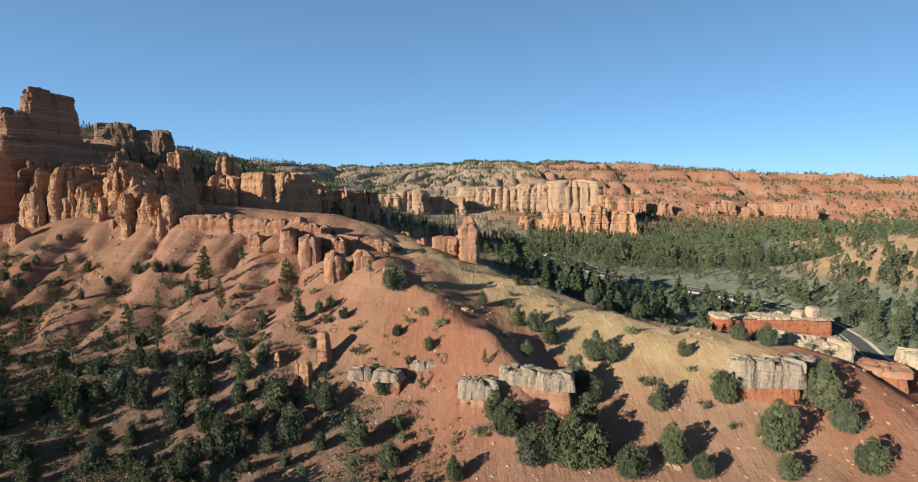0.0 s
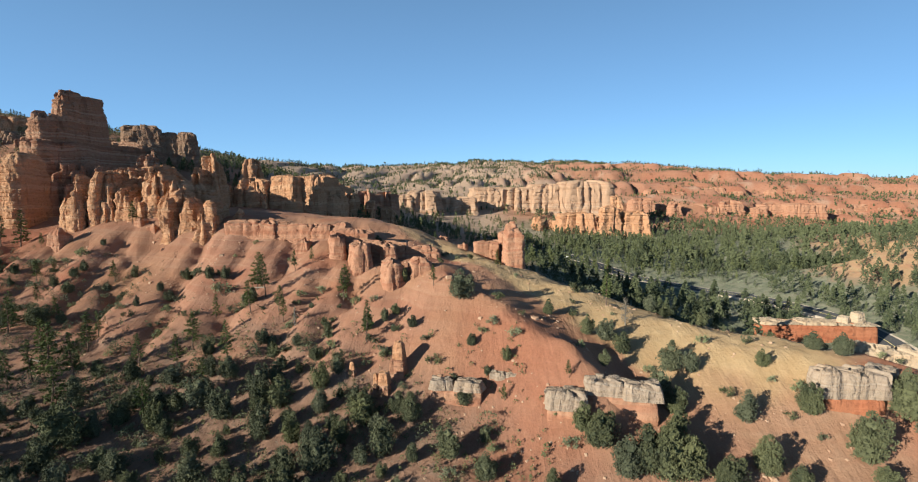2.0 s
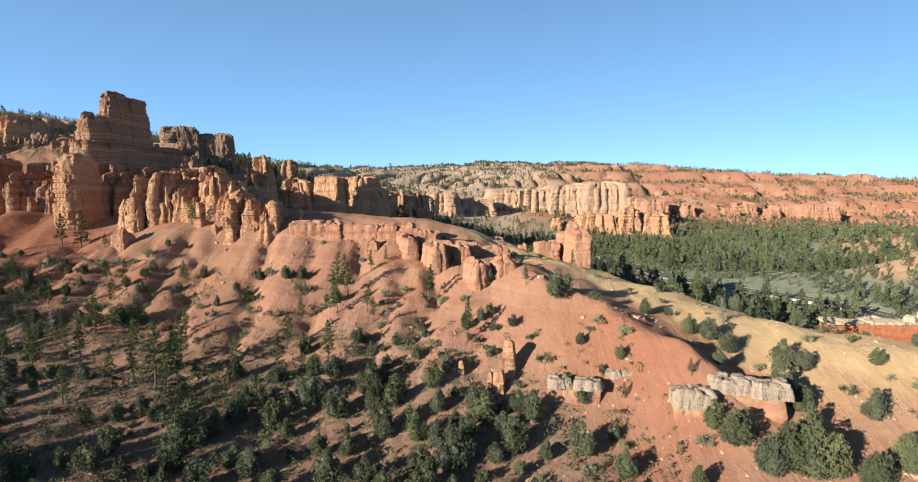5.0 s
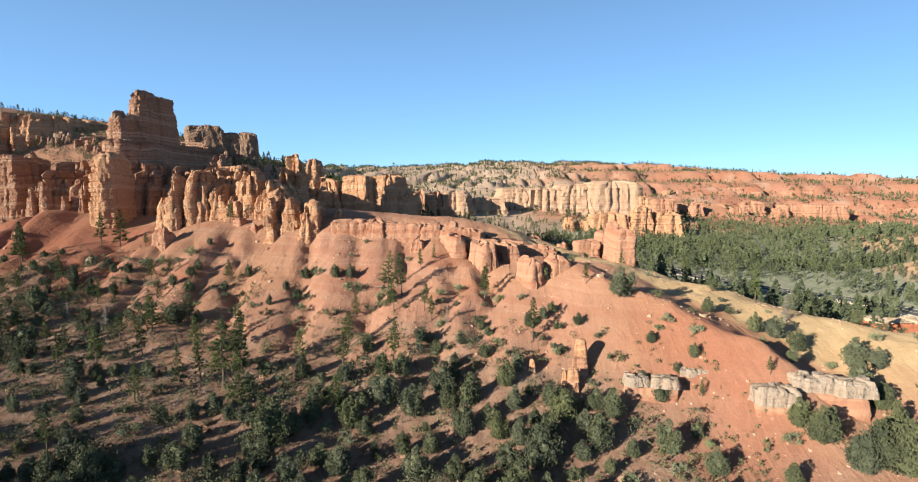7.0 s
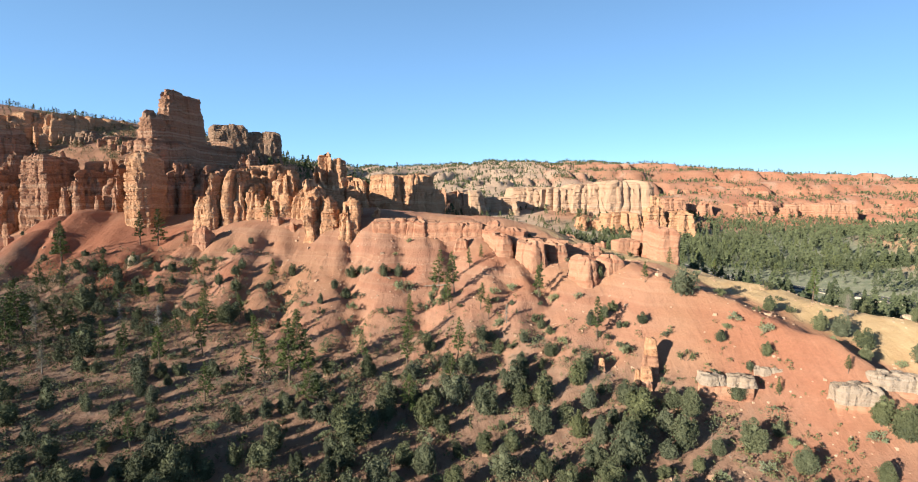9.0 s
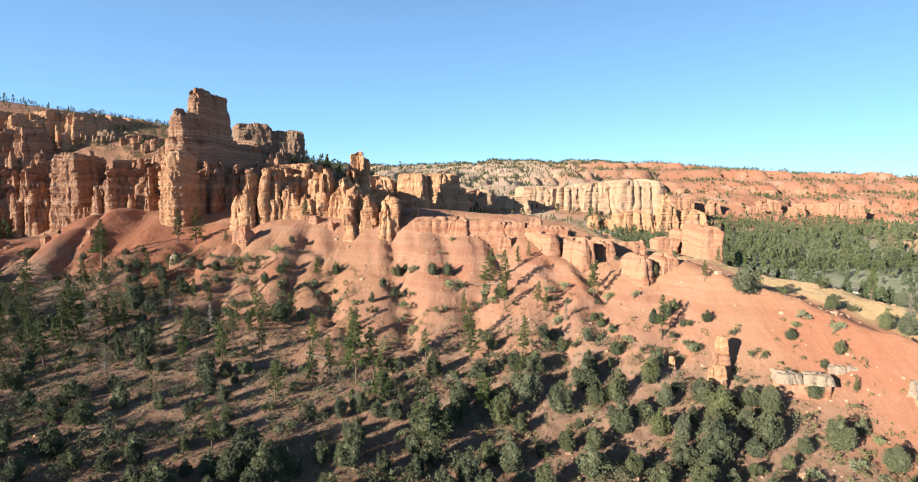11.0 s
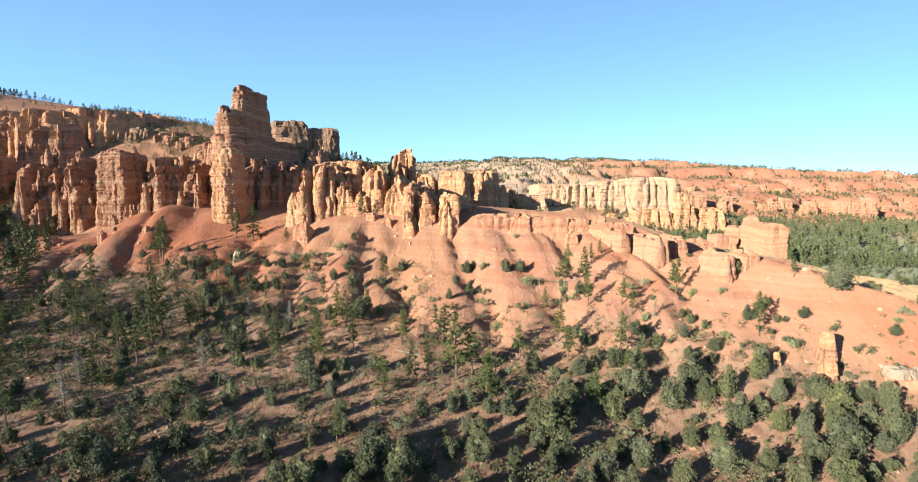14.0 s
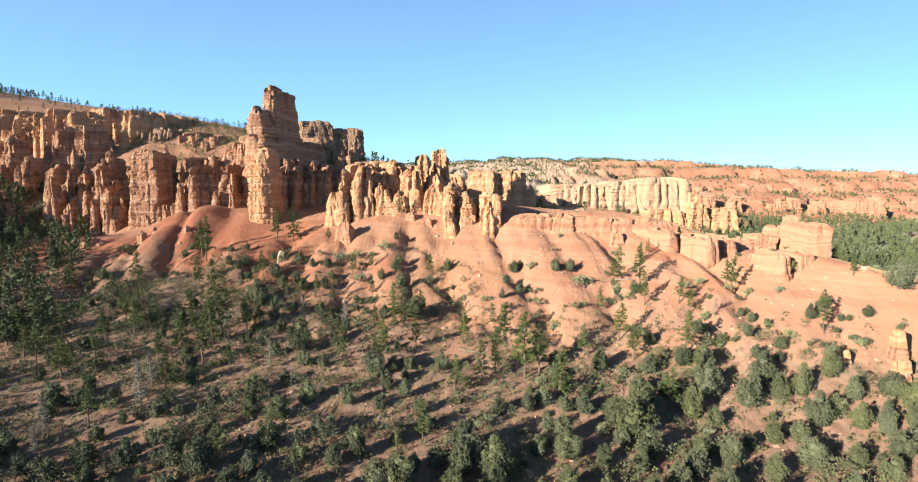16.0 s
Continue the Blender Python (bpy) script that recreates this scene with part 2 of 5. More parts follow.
RED_SLOPE = [(-27, 88, 37.6), (-27.7, 84, 36), (-34.5, 98, 40.4), (-54, 101.5, 39.2), (-55.5, 110, 41.8), (-36, 112, 44.5), (-80, 136, 48.5), (-89.7, 138.5, 46.5), (-118, 134, 45.3), (-86, 125.5, 41), (-89.5, 120, 37.8), (-20, 100, 43.5), (-40, 104, 41.5), (-66, 118, 43.5), (-104, 128, 42.8), (-140, 130, 41), (-128, 138, 46)]
FAN_FOOT = [(-31.5, 81, 34.7), (-55, 93, 35.4), (-60, 95, 34.5), (-89, 107, 34.9), (-79, 96, 32.5), (-100, 98.5, 33), (-112, 113, 34.6), (-122, 114, 33.8), (-156, 128, 38), (-14, 72, 33.2), (-4, 68, 30.8), (-172, 132, 38)]
FLATS = [(0, 59.5, 27.6), (-31, 71, 29.2), (-46, 71.5, 27.3), (-58, 66.5, 26.0), (-49, 65, 26.0), (-78, 60, 25.5), (-65, 63, 25.7), (-78, 79, 28.4), (-86, 81, 29), (-129, 85, 29.5), (-144, 88, 29.3), (-149, 93, 30.4), (-118, 91, 30.8), (-144, 70, 26.5), (-123, 57, 26), (-176, 107, 31), (-185, 127, 34.5), (-20, 45, 25), (-80, 40, 24), (-150, 40, 24), (-210, 110, 31)]
LEDGE_FEET = [(3, 63.3, 29.6), (10, 62.5, 30.6), (15.5, 62.8, 30), (-12, 68.8, 30), (-5, 70, 31.6), (-21, 76.6, 33), (-24, 73, 31), (-28, 75.5, 32.8), (41, 64, 29.8), (46, 64.5, 30), (41, 70.5, 37), (-12, 74, 34.4)]
NEAR_RIGHT = [(26, 65.5, 32), (30, 60, 27.6), (48, 62, 28.4), (62, 60, 27), (40, 45, 25), (85, 60, 24), (14, 61, 28.5), (70, 72, 28), (17, 74, 33)]
VALLEY = [(53, 224, 24), (94, 193, 23.5), (169, 234, 22), (102, 123, 23), (85, 105, 22.8), (72, 104, 25.5), (45, 110, 28), (30, 125, 31), (140, 325, 21), (30, 170, 27), (0, 200, 30), (10, 300, 27), (60, 330, 23), (105, 90, 22.5), (160, 120, 23.5), (57, 248, 24)]
MOUNDS = [(150, 196, 35), (166, 200, 39), (188, 212, 42), (195, 247, 36), (128, 182, 28), (240, 260, 38), (215, 190, 38), (260, 330, 34), (185, 160, 27)]
# the last four spots are an unseen hill, added to shade the left grove
CLIFF_APRON_AND_SHADE_HILL = [(-248, 190, 37.5), (-238, 185, 39.5), (-220, 178, 41.5), (-205, 172, 44), (-193, 168, 46.5), (-169, 158, 54.5), (-170, 150, 50), (-181, 147, 46), (-175, 138, 43), (-151, 150, 43.5), (-149, 137, 44.8), (-158, 130, 40.5), (-160, 152, 48), (-191, 134, 38.5), (-195, 158, 44), (-205, 162, 45), (-224, 171, 45), (-135, 148, 47), (-150, 185, 55), (-110, 160, 54), (-190, 200, 60), (-95, 190, 54), (-70, 205, 52), (-260, 180, 45), (-140, 215, 66), (-230, 235, 76), (-300, 235, 72), (-180, 240, 82), (-135, 260, 72), (-270, 280, 100), (-330, 330, 112), (-425, 340, 130), (-200, 300, 92), (-120, 300, 66), (-245, 130, 36), (-230, 150, 42), (-265, 120, 38), (-262, 70, 32), (-345, 110, 88), (-350, 50, 91), (-352, 160, 72), (-330, 200, 60)]
FAR_HILLS = [(-35, 400, 31), (60, 425, 22), (150, 420, 19), (60, 560, 56), (-60, 540, 52), (160, 520, 27), (260, 480, 21), (463, 640, 20), (300, 600, 20), (620, 640, 22), (330, 740, 62), (470, 780, 62), (640, 740, 46), (480, 901, 90), (700, 1000, 88), (230, 900, 92), (21, 1367, 131), (180, 1380, 138), (330, 1300, 125), (-250, 1300, 118), (60, 900, 86), (-120, 800, 72), (-200, 600, 78), (-400, 700, 120), (-500, 400, 110), (900, 1300, 92), (1300, 1500, 85), (500, 330, 28), (700, 500, 28)]
HORIZON = [(-1500, 1500, 150), (-900, 2600, 140), (0, 2600, 110), (900, 2600, 100), (2200, 2400, 110), (2500, 1000, 90), (-1500, 300, 110), (1000, 100, 45), (2500, -500, 80), (-1500, -600, 60), (0, -500, 30), (0, -1500, 60), (-2500, 4500, 140), (0, 4500, 110), (2500, 4500, 120), (-4500, 1000, 120), (4500, 1000, 110), (0, 0, 24), (-90, 0, 23), (-480, 60, 80), (300, 60, 26)]
SPOTS = np.array(RED_CREST + NEAR_SPINE + TAN_RIDGE + TROUGH + RED_SLOPE + FAN_FOOT + FLATS + LEDGE_FEET + NEAR_RIGHT + VALLEY + MOUNDS + CLIFF_APRON_AND_SHADE_HILL + FAR_HILLS + HORIZON, float)


def kernel(d2):
    return np.sqrt(d2 + 16.0)


def solve_land():
    p = SPOTS[:, :2]
    k = kernel(((p[:, None] - p[None]) ** 2).sum(-1))
    k -= np.eye(len(p)) * 1.5          # lets the sheet pass smoothly by the spots
    n = len(p)
    a = np.zeros((n + 1, n + 1))
    a[:n, :n], a[:n, n], a[n, :n] = k, 1, 1
    return np.linalg.solve(a, np.append(SPOTS[:, 2], 0))


LAND = solve_land()


def base_land(x, y):
    x, y = np.asarray(x, float), np.asarray(y, float)
    z = np.full(x.shape, LAND[-1])
    for (sx, sy, _), w in zip(SPOTS, LAND):
        z += w * kernel((x - sx) ** 2 + (y - sy) ** 2)
    return z


def smooth(a, b, v):
    t = np.clip((v - a) / (b - a), 0, 1)
    return t * t * (3 - 2 * t)


def wavy(x, y, size, seed):
    """Smooth random waves between about -1 and 1."""
    r = np.random.RandomState(seed)
    z = np.zeros(np.shape(x))
    for i in range(9):
        a, f, ph = r.uniform(0, 6.283), r.uniform(0.6, 1.6) * 6.283 / size, r.uniform(0, 6.283)
        z = z + np.sin((x * np.cos(a) + y * np.sin(a)) * f + ph + 1.7 * np.sin((y * np.cos(a) - x * np.sin(a)) * f * 0.53 + 2 * ph))
    return z / 4.2


def lattice(i, j, k):
    """A fixed random value between -1 and 1 for every point of a whole-number grid."""
    n = (i * 374761393 + j * 668265263 + k * 974711) & 0xFFFFFFFF
    n = ((n ^ (n >> 13)) * 1274126177) & 0xFFFFFFFF
    return ((n ^ (n >> 16)) & 0xFFFF) / 32767.5 - 1.0


def vnoise(x, y, z):
    """Smooth random values between -1 and 1 over arrays of places."""
    x, y, z = np.broadcast_arrays(np.asarray(x, float), np.asarray(y, float), np.asarray(z, float))
    xi, yi, zi = (np.floor(v).astype(np.int64) for v in (x, y, z))
    fx, fy, fz = (v * v * (3 - 2 * v) for v in (x - xi, y - yi, z - zi))
    out = 0
    for a, wx in ((0, 1 - fx), (1, fx)):
        for b, wy in ((0, 1 - fy), (1, fy)):
            out = out + wx * wy * (lattice(xi + a, yi + b, zi) * (1 - fz) + lattice(xi + a, yi + b, zi + 1) * fz)
    return out


# gullies that run down the bare fan (top x, y, foot x, y, depth, half width)
GULLIES = [(-103, 142, -83, 95, 1.5, 1.5), (-78, 136, -71, 98, 1.7, 1.7), (-113, 141, -111, 112, 2.0, 2.8), (-124, 143, -133, 120, 2.2, 2.6), (-51, 122, -60, 95, 2.0, 2.4),
           (-40, 113, -44, 87, 2.0, 2.2), (-33, 110, -36, 84, 1.6, 2.4), (-21, 100, -25, 80, 1.0, 2.2), (-134, 146, -146, 118, 2.2, 3.6), (-174, 156, -187, 136, 1.6, 2.6), (-163, 152, -168, 130, 2.2, 2.4),
           (-16, 98.5, 6, 69, -1.1, 2.6)]      # the last one is a sharp spine


def land(x, y):
    """The height of the ground."""
    x, y = np.asarray(x, float), np.asarray(y, float)
    z = base_land(x, y)
    for x0, y0, x1, y1, deep, half in GULLIES:
        dx, dy = x1 - x0, y1 - y0
        n = math.hypot(dx, dy)
        s = ((x - x0) * dx + (y - y0) * dy) / n
        off = ((x - x0) * dy - (y - y0) * dx) / n + 1.1 * np.sin(s * 0.33 + x0) + 0.5 * np.sin(s * 0.9 + y0)
        along = smooth(-6, 8, s) * (1 - smooth(n - 4, n + 14, s))
        z = z - deep * along * np.clip(1 - np.abs(off) / (1.9 * half), 0, 1) ** 1.4
    near = smooth(45, 75, y) * (1 - smooth(220, 330, y))
    fan = smooth(78, 96, y + 0.12 * x) * (1 - smooth(140, 152, y - 14 * (1 - smooth(-140, -120, x)))) * (1 - smooth(-6, 6, x)) * (1 - 0.6 * smooth(-42, -24, x))
    down = x + 0.16 * y
    z = z - fan * (2.3 * (1 - np.abs(vnoise(down / 13, y / 62, 2.5))) ** 2.6 + 0.8 * (1 - np.abs(vnoise(down / 5.0, y / 26, 7.5))) ** 3.5 - 1.3)
    spurs = smooth(122, 132, y) * (1 - smooth(160, 172, y)) * (1 - smooth(-138, -126, x)) * smooth(-215, -200, x)
    z = z - spurs * (2.4 * (1 - np.abs(vnoise(down / 8.5, y / 40, 4.5))) ** 2.4 - 1.2)
    z = z + near * ((0.3 - 0.2 * fan) * wavy(x, y, 13, 5) + 0.12 * wavy(x, y, 4.5, 6))
    far = smooth(430, 700, y)
    z = z + far * (7.0 * vnoise(x / 170, y / 170, 1.5) - 10.0 * (1 - np.abs(vnoise((x + 0.2 * y) / 75, y / 190, 3.5))) ** 3 - 7.5 * (1 - np.abs(vnoise((x - 0.1 * y) / 34, y / 80, 5.5))) ** 4 - 3.2 * (1 - np.abs(vnoise(x / 14, y / 36, 9.5))) ** 2 + 6.5)
    stairs = far * smooth(40, 200, x - 0.1 * (y - 600)) * (1 - smooth(1100, 1400, y))
    step = (z + 4.0 * wavy(x, y, 130, 9)) / 24.0            # hard beds stand as low cliffs round the red hills
    return z + stairs * 13.0 * (smooth(0.5, 0.72, step % 1.0) - step % 1.0)


def bed_step(x, y):
    z = land(x, y)
    f = ((z + 4.0 * wavy(x, y, 130, 9)) / 24.0) % 1.0
    return smooth(0.2, 0.4, f) * (1 - smooth(0.75, 0.95, f)) * smooth(430, 700, y) * smooth(40, 200, x - 0.1 * (y - 600))


def make(name, verts, faces, mat, parent=None, label="", soft=True, crisp=0):
    """One mesh object, under a parent if there is one."""
    me = bpy.data.meshes.new(name)
    if isinstance(verts, np.ndarray):
        verts = verts.tolist()
    me.from_pydata(verts, [], faces if isinstance(faces, list) else faces.tolist())
    me.materials.append(mat)
    if soft:
        me.polygons.foreach_set("use_smooth", [True] * len(me.polygons))
        if crisp:
            me.set_sharp_from_angle(angle=radians(crisp))
    ob = new(name, me)
    ob.parent = parent
    if label:
        tagged(ob, label)
    return ob


def lines_to(*stretches):
    """Grid lines: (from, to, first step, last step) one after the other."""
    out = []
    for a, b, s0, s1 in stretches:
        v = a
        while v < b - 1e-6:
            out.append(v)
            v += s0 + (s1 - s0) * (v - a) / (b - a)
    return np.array(out + [stretches[-1][1]])


def build_ground():
    xs = lines_to((-4600, -320, 240, 9), (-320, -190, 4, 1.2), (-190, 75, 0.95, 0.95), (75, 320, 1.2, 7), (320, 900, 7, 10), (900, 4600, 12, 240))
    ys = lines_to((-2600, 0, 180, 12), (0, 50, 8, 1.5), (50, 152, 0.85, 0.9), (152, 330, 1.2, 4), (330, 1500, 5, 16), (1500, 4800, 24, 200))
    x, y = np.meshgrid(xs, ys)
    z = land(x, y)
    nx, ny = len(xs), len(ys)
    i = np.arange(nx * ny).reshape(ny, nx)
    faces = np.stack([i[:-1, :-1], i[:-1, 1:], i[1:, 1:], i[1:, :-1]], -1).reshape(-1, 4)
    ob = make("ground", np.stack([x, y, z], -1).reshape(-1, 3), faces, ground_mat)
    w = wavy(x, y, 30, 21)
    w2 = wavy(x, y, 9, 22)
    tan = smooth(0.2, 3.2, (x - 5.0) * 0.84 + (y - 90) * 0.52 + 0.9 * w2) * (1 - smooth(135, 170, y)) * (1 - 0.92 * smooth(41, 50, x + 2 * w2 - 0.5 * np.clip(y - 72, 0, 30)))
    tan = tan * (0.25 + 0.75 * np.maximum(smooth(31.5, 36, z + 0.8 * w2), smooth(90, 100, y)))
    tan = np.maximum(tan, smooth(27, 31, z + w) * smooth(100, 130, x) * (1 - smooth(300, 360, y)) * (0.55 + 0.4 * np.clip(w2, -1, 1)))
    foot = 92 - 0.10 * (x + 60) - 16 * smooth(-45, -5, x) + 0.55 * np.clip(-98 - x, 0, 60) + 6 * w + 5 * w2
    soil = (1 - smooth(foot - 10, foot + 8, y)) * (1 - smooth(-20, 4, x + 3 * w2))
    soil = np.maximum(soil, 0.35 * (1 - smooth(58, 72, y + 3 * w)))
    sage = smooth(112, 150, y + 0.4 * x) * smooth(-6, 20, x - 0.1 * (y - 130)) * (1 - smooth(27, 31, z + 1.0 * w2) * smooth(100, 130, x)) * (1 - smooth(31, 36, z)) * (1 - smooth(430, 520, y))
    sage = np.maximum(sage, 0.8 * smooth(72, 84, x) * (1 - smooth(120, 200, y)))
    pale = smooth(330, 420, y) * (1 - smooth(20, 160, x + 60 * wavy(x, y, 160, 31) - 0.12 * (y - 600))) * 0.8
    pale = np.maximum(pale, 0.5 * smooth(0.5, 1.1, wavy(x, y, 70, 33)) * smooth(500, 640, y))
    # aerial haze put into the colour: far ground grows slightly paler
    pale = np.maximum(pale, 0.1 * smooth(520, 700, y))
    cols = np.stack([tan, soil, sage, pale], -1).reshape(-1, 4).astype(np.float32)
    a = ob.data.color_attributes.new("zone", "FLOAT_COLOR", "POINT")
    a.data.foreach_set("color", cols.ravel())
    strong = np.maximum((1 - smooth(-138, -116, x + 4 * w2)) * smooth(112, 124, y) * (1 - smooth(155, 170, y)) * 0.85, smooth(41, 50, x + 2 * w2 - 0.5 * np.clip(y - 72, 0, 30)) * (1 - smooth(92, 104, y)) * 0.7)
    strong = np.maximum(strong, 0.5 * smooth(0.4, 1.0, wavy(x, y, 24, 35)) * smooth(70, 85, y) * (1 - smooth(150, 160, y)))
    strong = np.maximum(strong, 0.85 * bed_step(x, y) * (0.6 + 0.4 * np.clip(wavy(x, y, 80, 36), -1, 1)))
    strong = np.maximum(strong, (0.62 + 0.38 * np.clip(wavy(x, y, 110, 37), -1, 1)) * smooth(480, 620, y) * smooth(90, 320, x - 0.1 * (y - 600)))
    strong = np.maximum(strong, 0.55 * smooth(-15, -9, x + w2) * (1 - smooth(2, 8, x + w2)) * (1 - smooth(76, 92, y + 2 * w2)))
    a = ob.data.color_attributes.new("deep", "FLOAT_COLOR", "POINT")
    a.data.foreach_set("color", np.stack([strong, strong, strong, strong * 0 + 1], -1).reshape(-1, 4).astype(np.float32).ravel())
    return tagged(ob, "red and tan desert ground with gullied slopes and scrub flats", "ground", kind="structure")


build_ground()


# ---- rock formations ----
def ground_at(x, y):
    return float(land(np.array([x]), np.array([y]))[0])


ROCK_LABELS = {"gold_rock": ("sunlit golden limestone fin with worn beds and clefts", "hoodoo"),
               "orange_rock": ("weathered orange limestone pillar with horizontal beds, rising from the slope", "hoodoo"),
               "shade_brown_rock": ("bedded sandstone butte on the ridge, shade put into its dark colour", "butte"),
               "pale_rock": ("pale cream and orange fluted cliff block", "cliff"),
               "red_rock": ("salmon red broken rock outcrop on the bare slope", "rock outcrop")}
ROCK_NAMES = {"gold_rock": "hoodoo", "orange_rock": "hoodoo", "shade_brown_rock": "butte", "pale_rock": "cliff_block", "red_rock": "rock_outcrop"}
rock_count = 0


def lay_beds():
    """The beds of the whole ridge, from z = -10 up: floor of each bed and how far it stands out."""
    rnd = np.random.RandomState(12)
    floors, proud, z = [], [], -10.0
    while z < 150:
        floors.append(z)
        proud.append(rnd.uniform(-1, 1))
        z += rnd.uniform(0.7, 2.3)
    return np.array(floors), np.array(proud)


BED_FLOORS, BED_PROUD = lay_beds()


def bed_face(z):
    """How far the rock face stands out at a height: beds with rounded edges and a groove between them."""
    i = np.clip(np.searchsorted(BED_FLOORS, z, side="right") - 1, 0, len(BED_FLOORS) - 2)
    f = (z - BED_FLOORS[i]) / (BED_FLOORS[i + 1] - BED_FLOORS[i])
    return BED_PROUD[i] - 1.5 * np.exp(-(f / 0.14) ** 2) - 0.5 * np.exp(-((1 - f) / 0.12) ** 2)


def cliff_shape(w, d, h, low, seed, taper=0.85, gap=3.2, cleft=1.2, ledge=0.3, tiers=0.35, teeth=0.12, flare=1.0, square=6.0, rough=0.3, pitch=0.7, most=64):
    """A fin of bedded rock on z = low: buttresses with clefts between them, each with a top of its own, set back in tiers."""
    rnd = np.random.RandomState(seed * 13 + 5)
    a = np.linspace(0, 2 * math.pi, 721)
    c, s = np.cos(a), np.sin(a)
    r0 = (np.abs(c) ** square + np.abs(s) ** square) ** (-1 / square)
    ex, ey = c * r0 * w / 2, s * r0 * d / 2
    run = np.concatenate([[0], np.cumsum(np.hypot(np.diff(ex), np.diff(ey)))])
    round_it = run[-1]
    across = int(np.clip(round_it / pitch, 18, 150))
    even = np.linspace(0, round_it, across, endpoint=False)
    ex, ey = np.interp(even, run, ex), np.interp(even, run, ey)
    # buttresses along the outline
    count = max(3, int(round(round_it / gap)))
    cuts = (np.arange(count) + rnd.uniform(-0.36, 0.36, count)) / count * round_it
    k = np.searchsorted(cuts, even, side="right") - 1
    left, right = cuts[k % count] - (k < 0) * round_it, np.append(cuts, cuts[0] + round_it)[k + 1]
    u = np.clip(2 * (even - left) / (right - left) - 1, -1, 1)
    bulge = np.sqrt(1 - 0.94 * u * u)
    bulge = bulge - 0.3 * (1 - np.abs(vnoise(even / gap * 2.3, seed * 1.7, 0.5))) ** 3
    k = k % count
    stop, stop2 = rnd.uniform(1 - tiers, 1.04, count)[k], rnd.uniform(1 - 1.6 * tiers, 1.04, count)[k]
    back, stand = rnd.uniform(0.4, 1.3, count)[k] * cleft, rnd.uniform(0, 0.9, count)[k] ** 1.5 * cleft
    top = h * (1 - teeth * rnd.uniform(0, 1, count)[k] - 0.35 * teeth * (1 - bulge) - 0.25 * teeth * (1 + vnoise(ex * 0.9 + seed, ey * 0.9, 3.1)))
    # rings at the beds
    spots = BED_FLOORS[(BED_FLOORS > low) & (BED_FLOORS < low + h)]
    while len(spots) * 3 > most:
        spots = spots[::2]
    size = np.diff(np.append(spots, low + h)) if len(spots) else np.array([])
    levels = np.unique(np.concatenate([[low], spots, spots + 0.22 * size, spots + 0.8 * size, [low + h]]))
    z = (levels - low)[:, None]
    t = z / h
    X, Y, Z = ex[None] + seed * 3.7, ey[None] - seed * 1.9, levels[:, None]
    inset = cleft * (1 - bulge) * (0.75 + 0.55 * vnoise(k * 3.7 + seed, Z * 0.12, 0.5)) + stand
    inset = inset + (1 - taper) * min(w, d) / 2 * t ** 1.2 - flare * (1 - t) ** 1.8
    inset = inset + back * smooth(-0.012, 0.012, t - stop) + back * smooth(-0.012, 0.012, t - stop2)
    inset = inset - ledge * bed_face(Z + 0.5 * vnoise(X * 0.12, Y * 0.12, 4.5)) * np.clip(0.55 + 0.7 * vnoise(X * 0.3, Y * 0.3, Z * 0.15), 0.1, 1.2)
    inset = inset - rough * (1.2 * vnoise(X * 0.45, Y * 0.45, Z * 0.25) + 0.8 * vnoise(X * 1.1, Y * 1.1, Z * 0.6 + 9) + 0.5 * vnoise(X * 2.3, Y * 2.3, Z * 1.6 + 5))
    inset = inset + 0.13 * min(w, d) * np.clip((t - 0.9) / 0.1, 0, 1) ** 2
    over = np.maximum(0, z - top[None])
    inset = inset + 0.75 * over
    sx, sy = np.maximum(0.14, 1 - inset / (w / 2)), np.maximum(0.14, 1 - inset / (d / 2))
    drift = min(0.5, 0.06 * min(w, d)) * vnoise(seed * 5.1, 2.2, Z * 0.15) * t
    zz = np.minimum(z, top[None]) + 0.04 * over
    rings = [np.stack([ex[None] * sx + drift, ey[None] * sy, zz], -1)]
    for inner in (0.62, 0.28):
        last = rings[0][-1:] * np.array([inner, inner, 1])
        last[..., 2] += 0.03 * h * teeth * (1 + vnoise(last[..., 0] * 0.5, last[..., 1] * 0.5, seed))
        rings.append(last)
    v = np.concatenate(rings)
    n = len(v)
    i = np.arange(n * across).reshape(n, across)
    j = np.roll(i, -1, axis=1)
    faces = np.stack([i[:-1], j[:-1], j[1:], i[1:]], -1).reshape(-1, 4).tolist()
    faces.append(i[-1].tolist())
    return v.reshape(-1, 3), faces


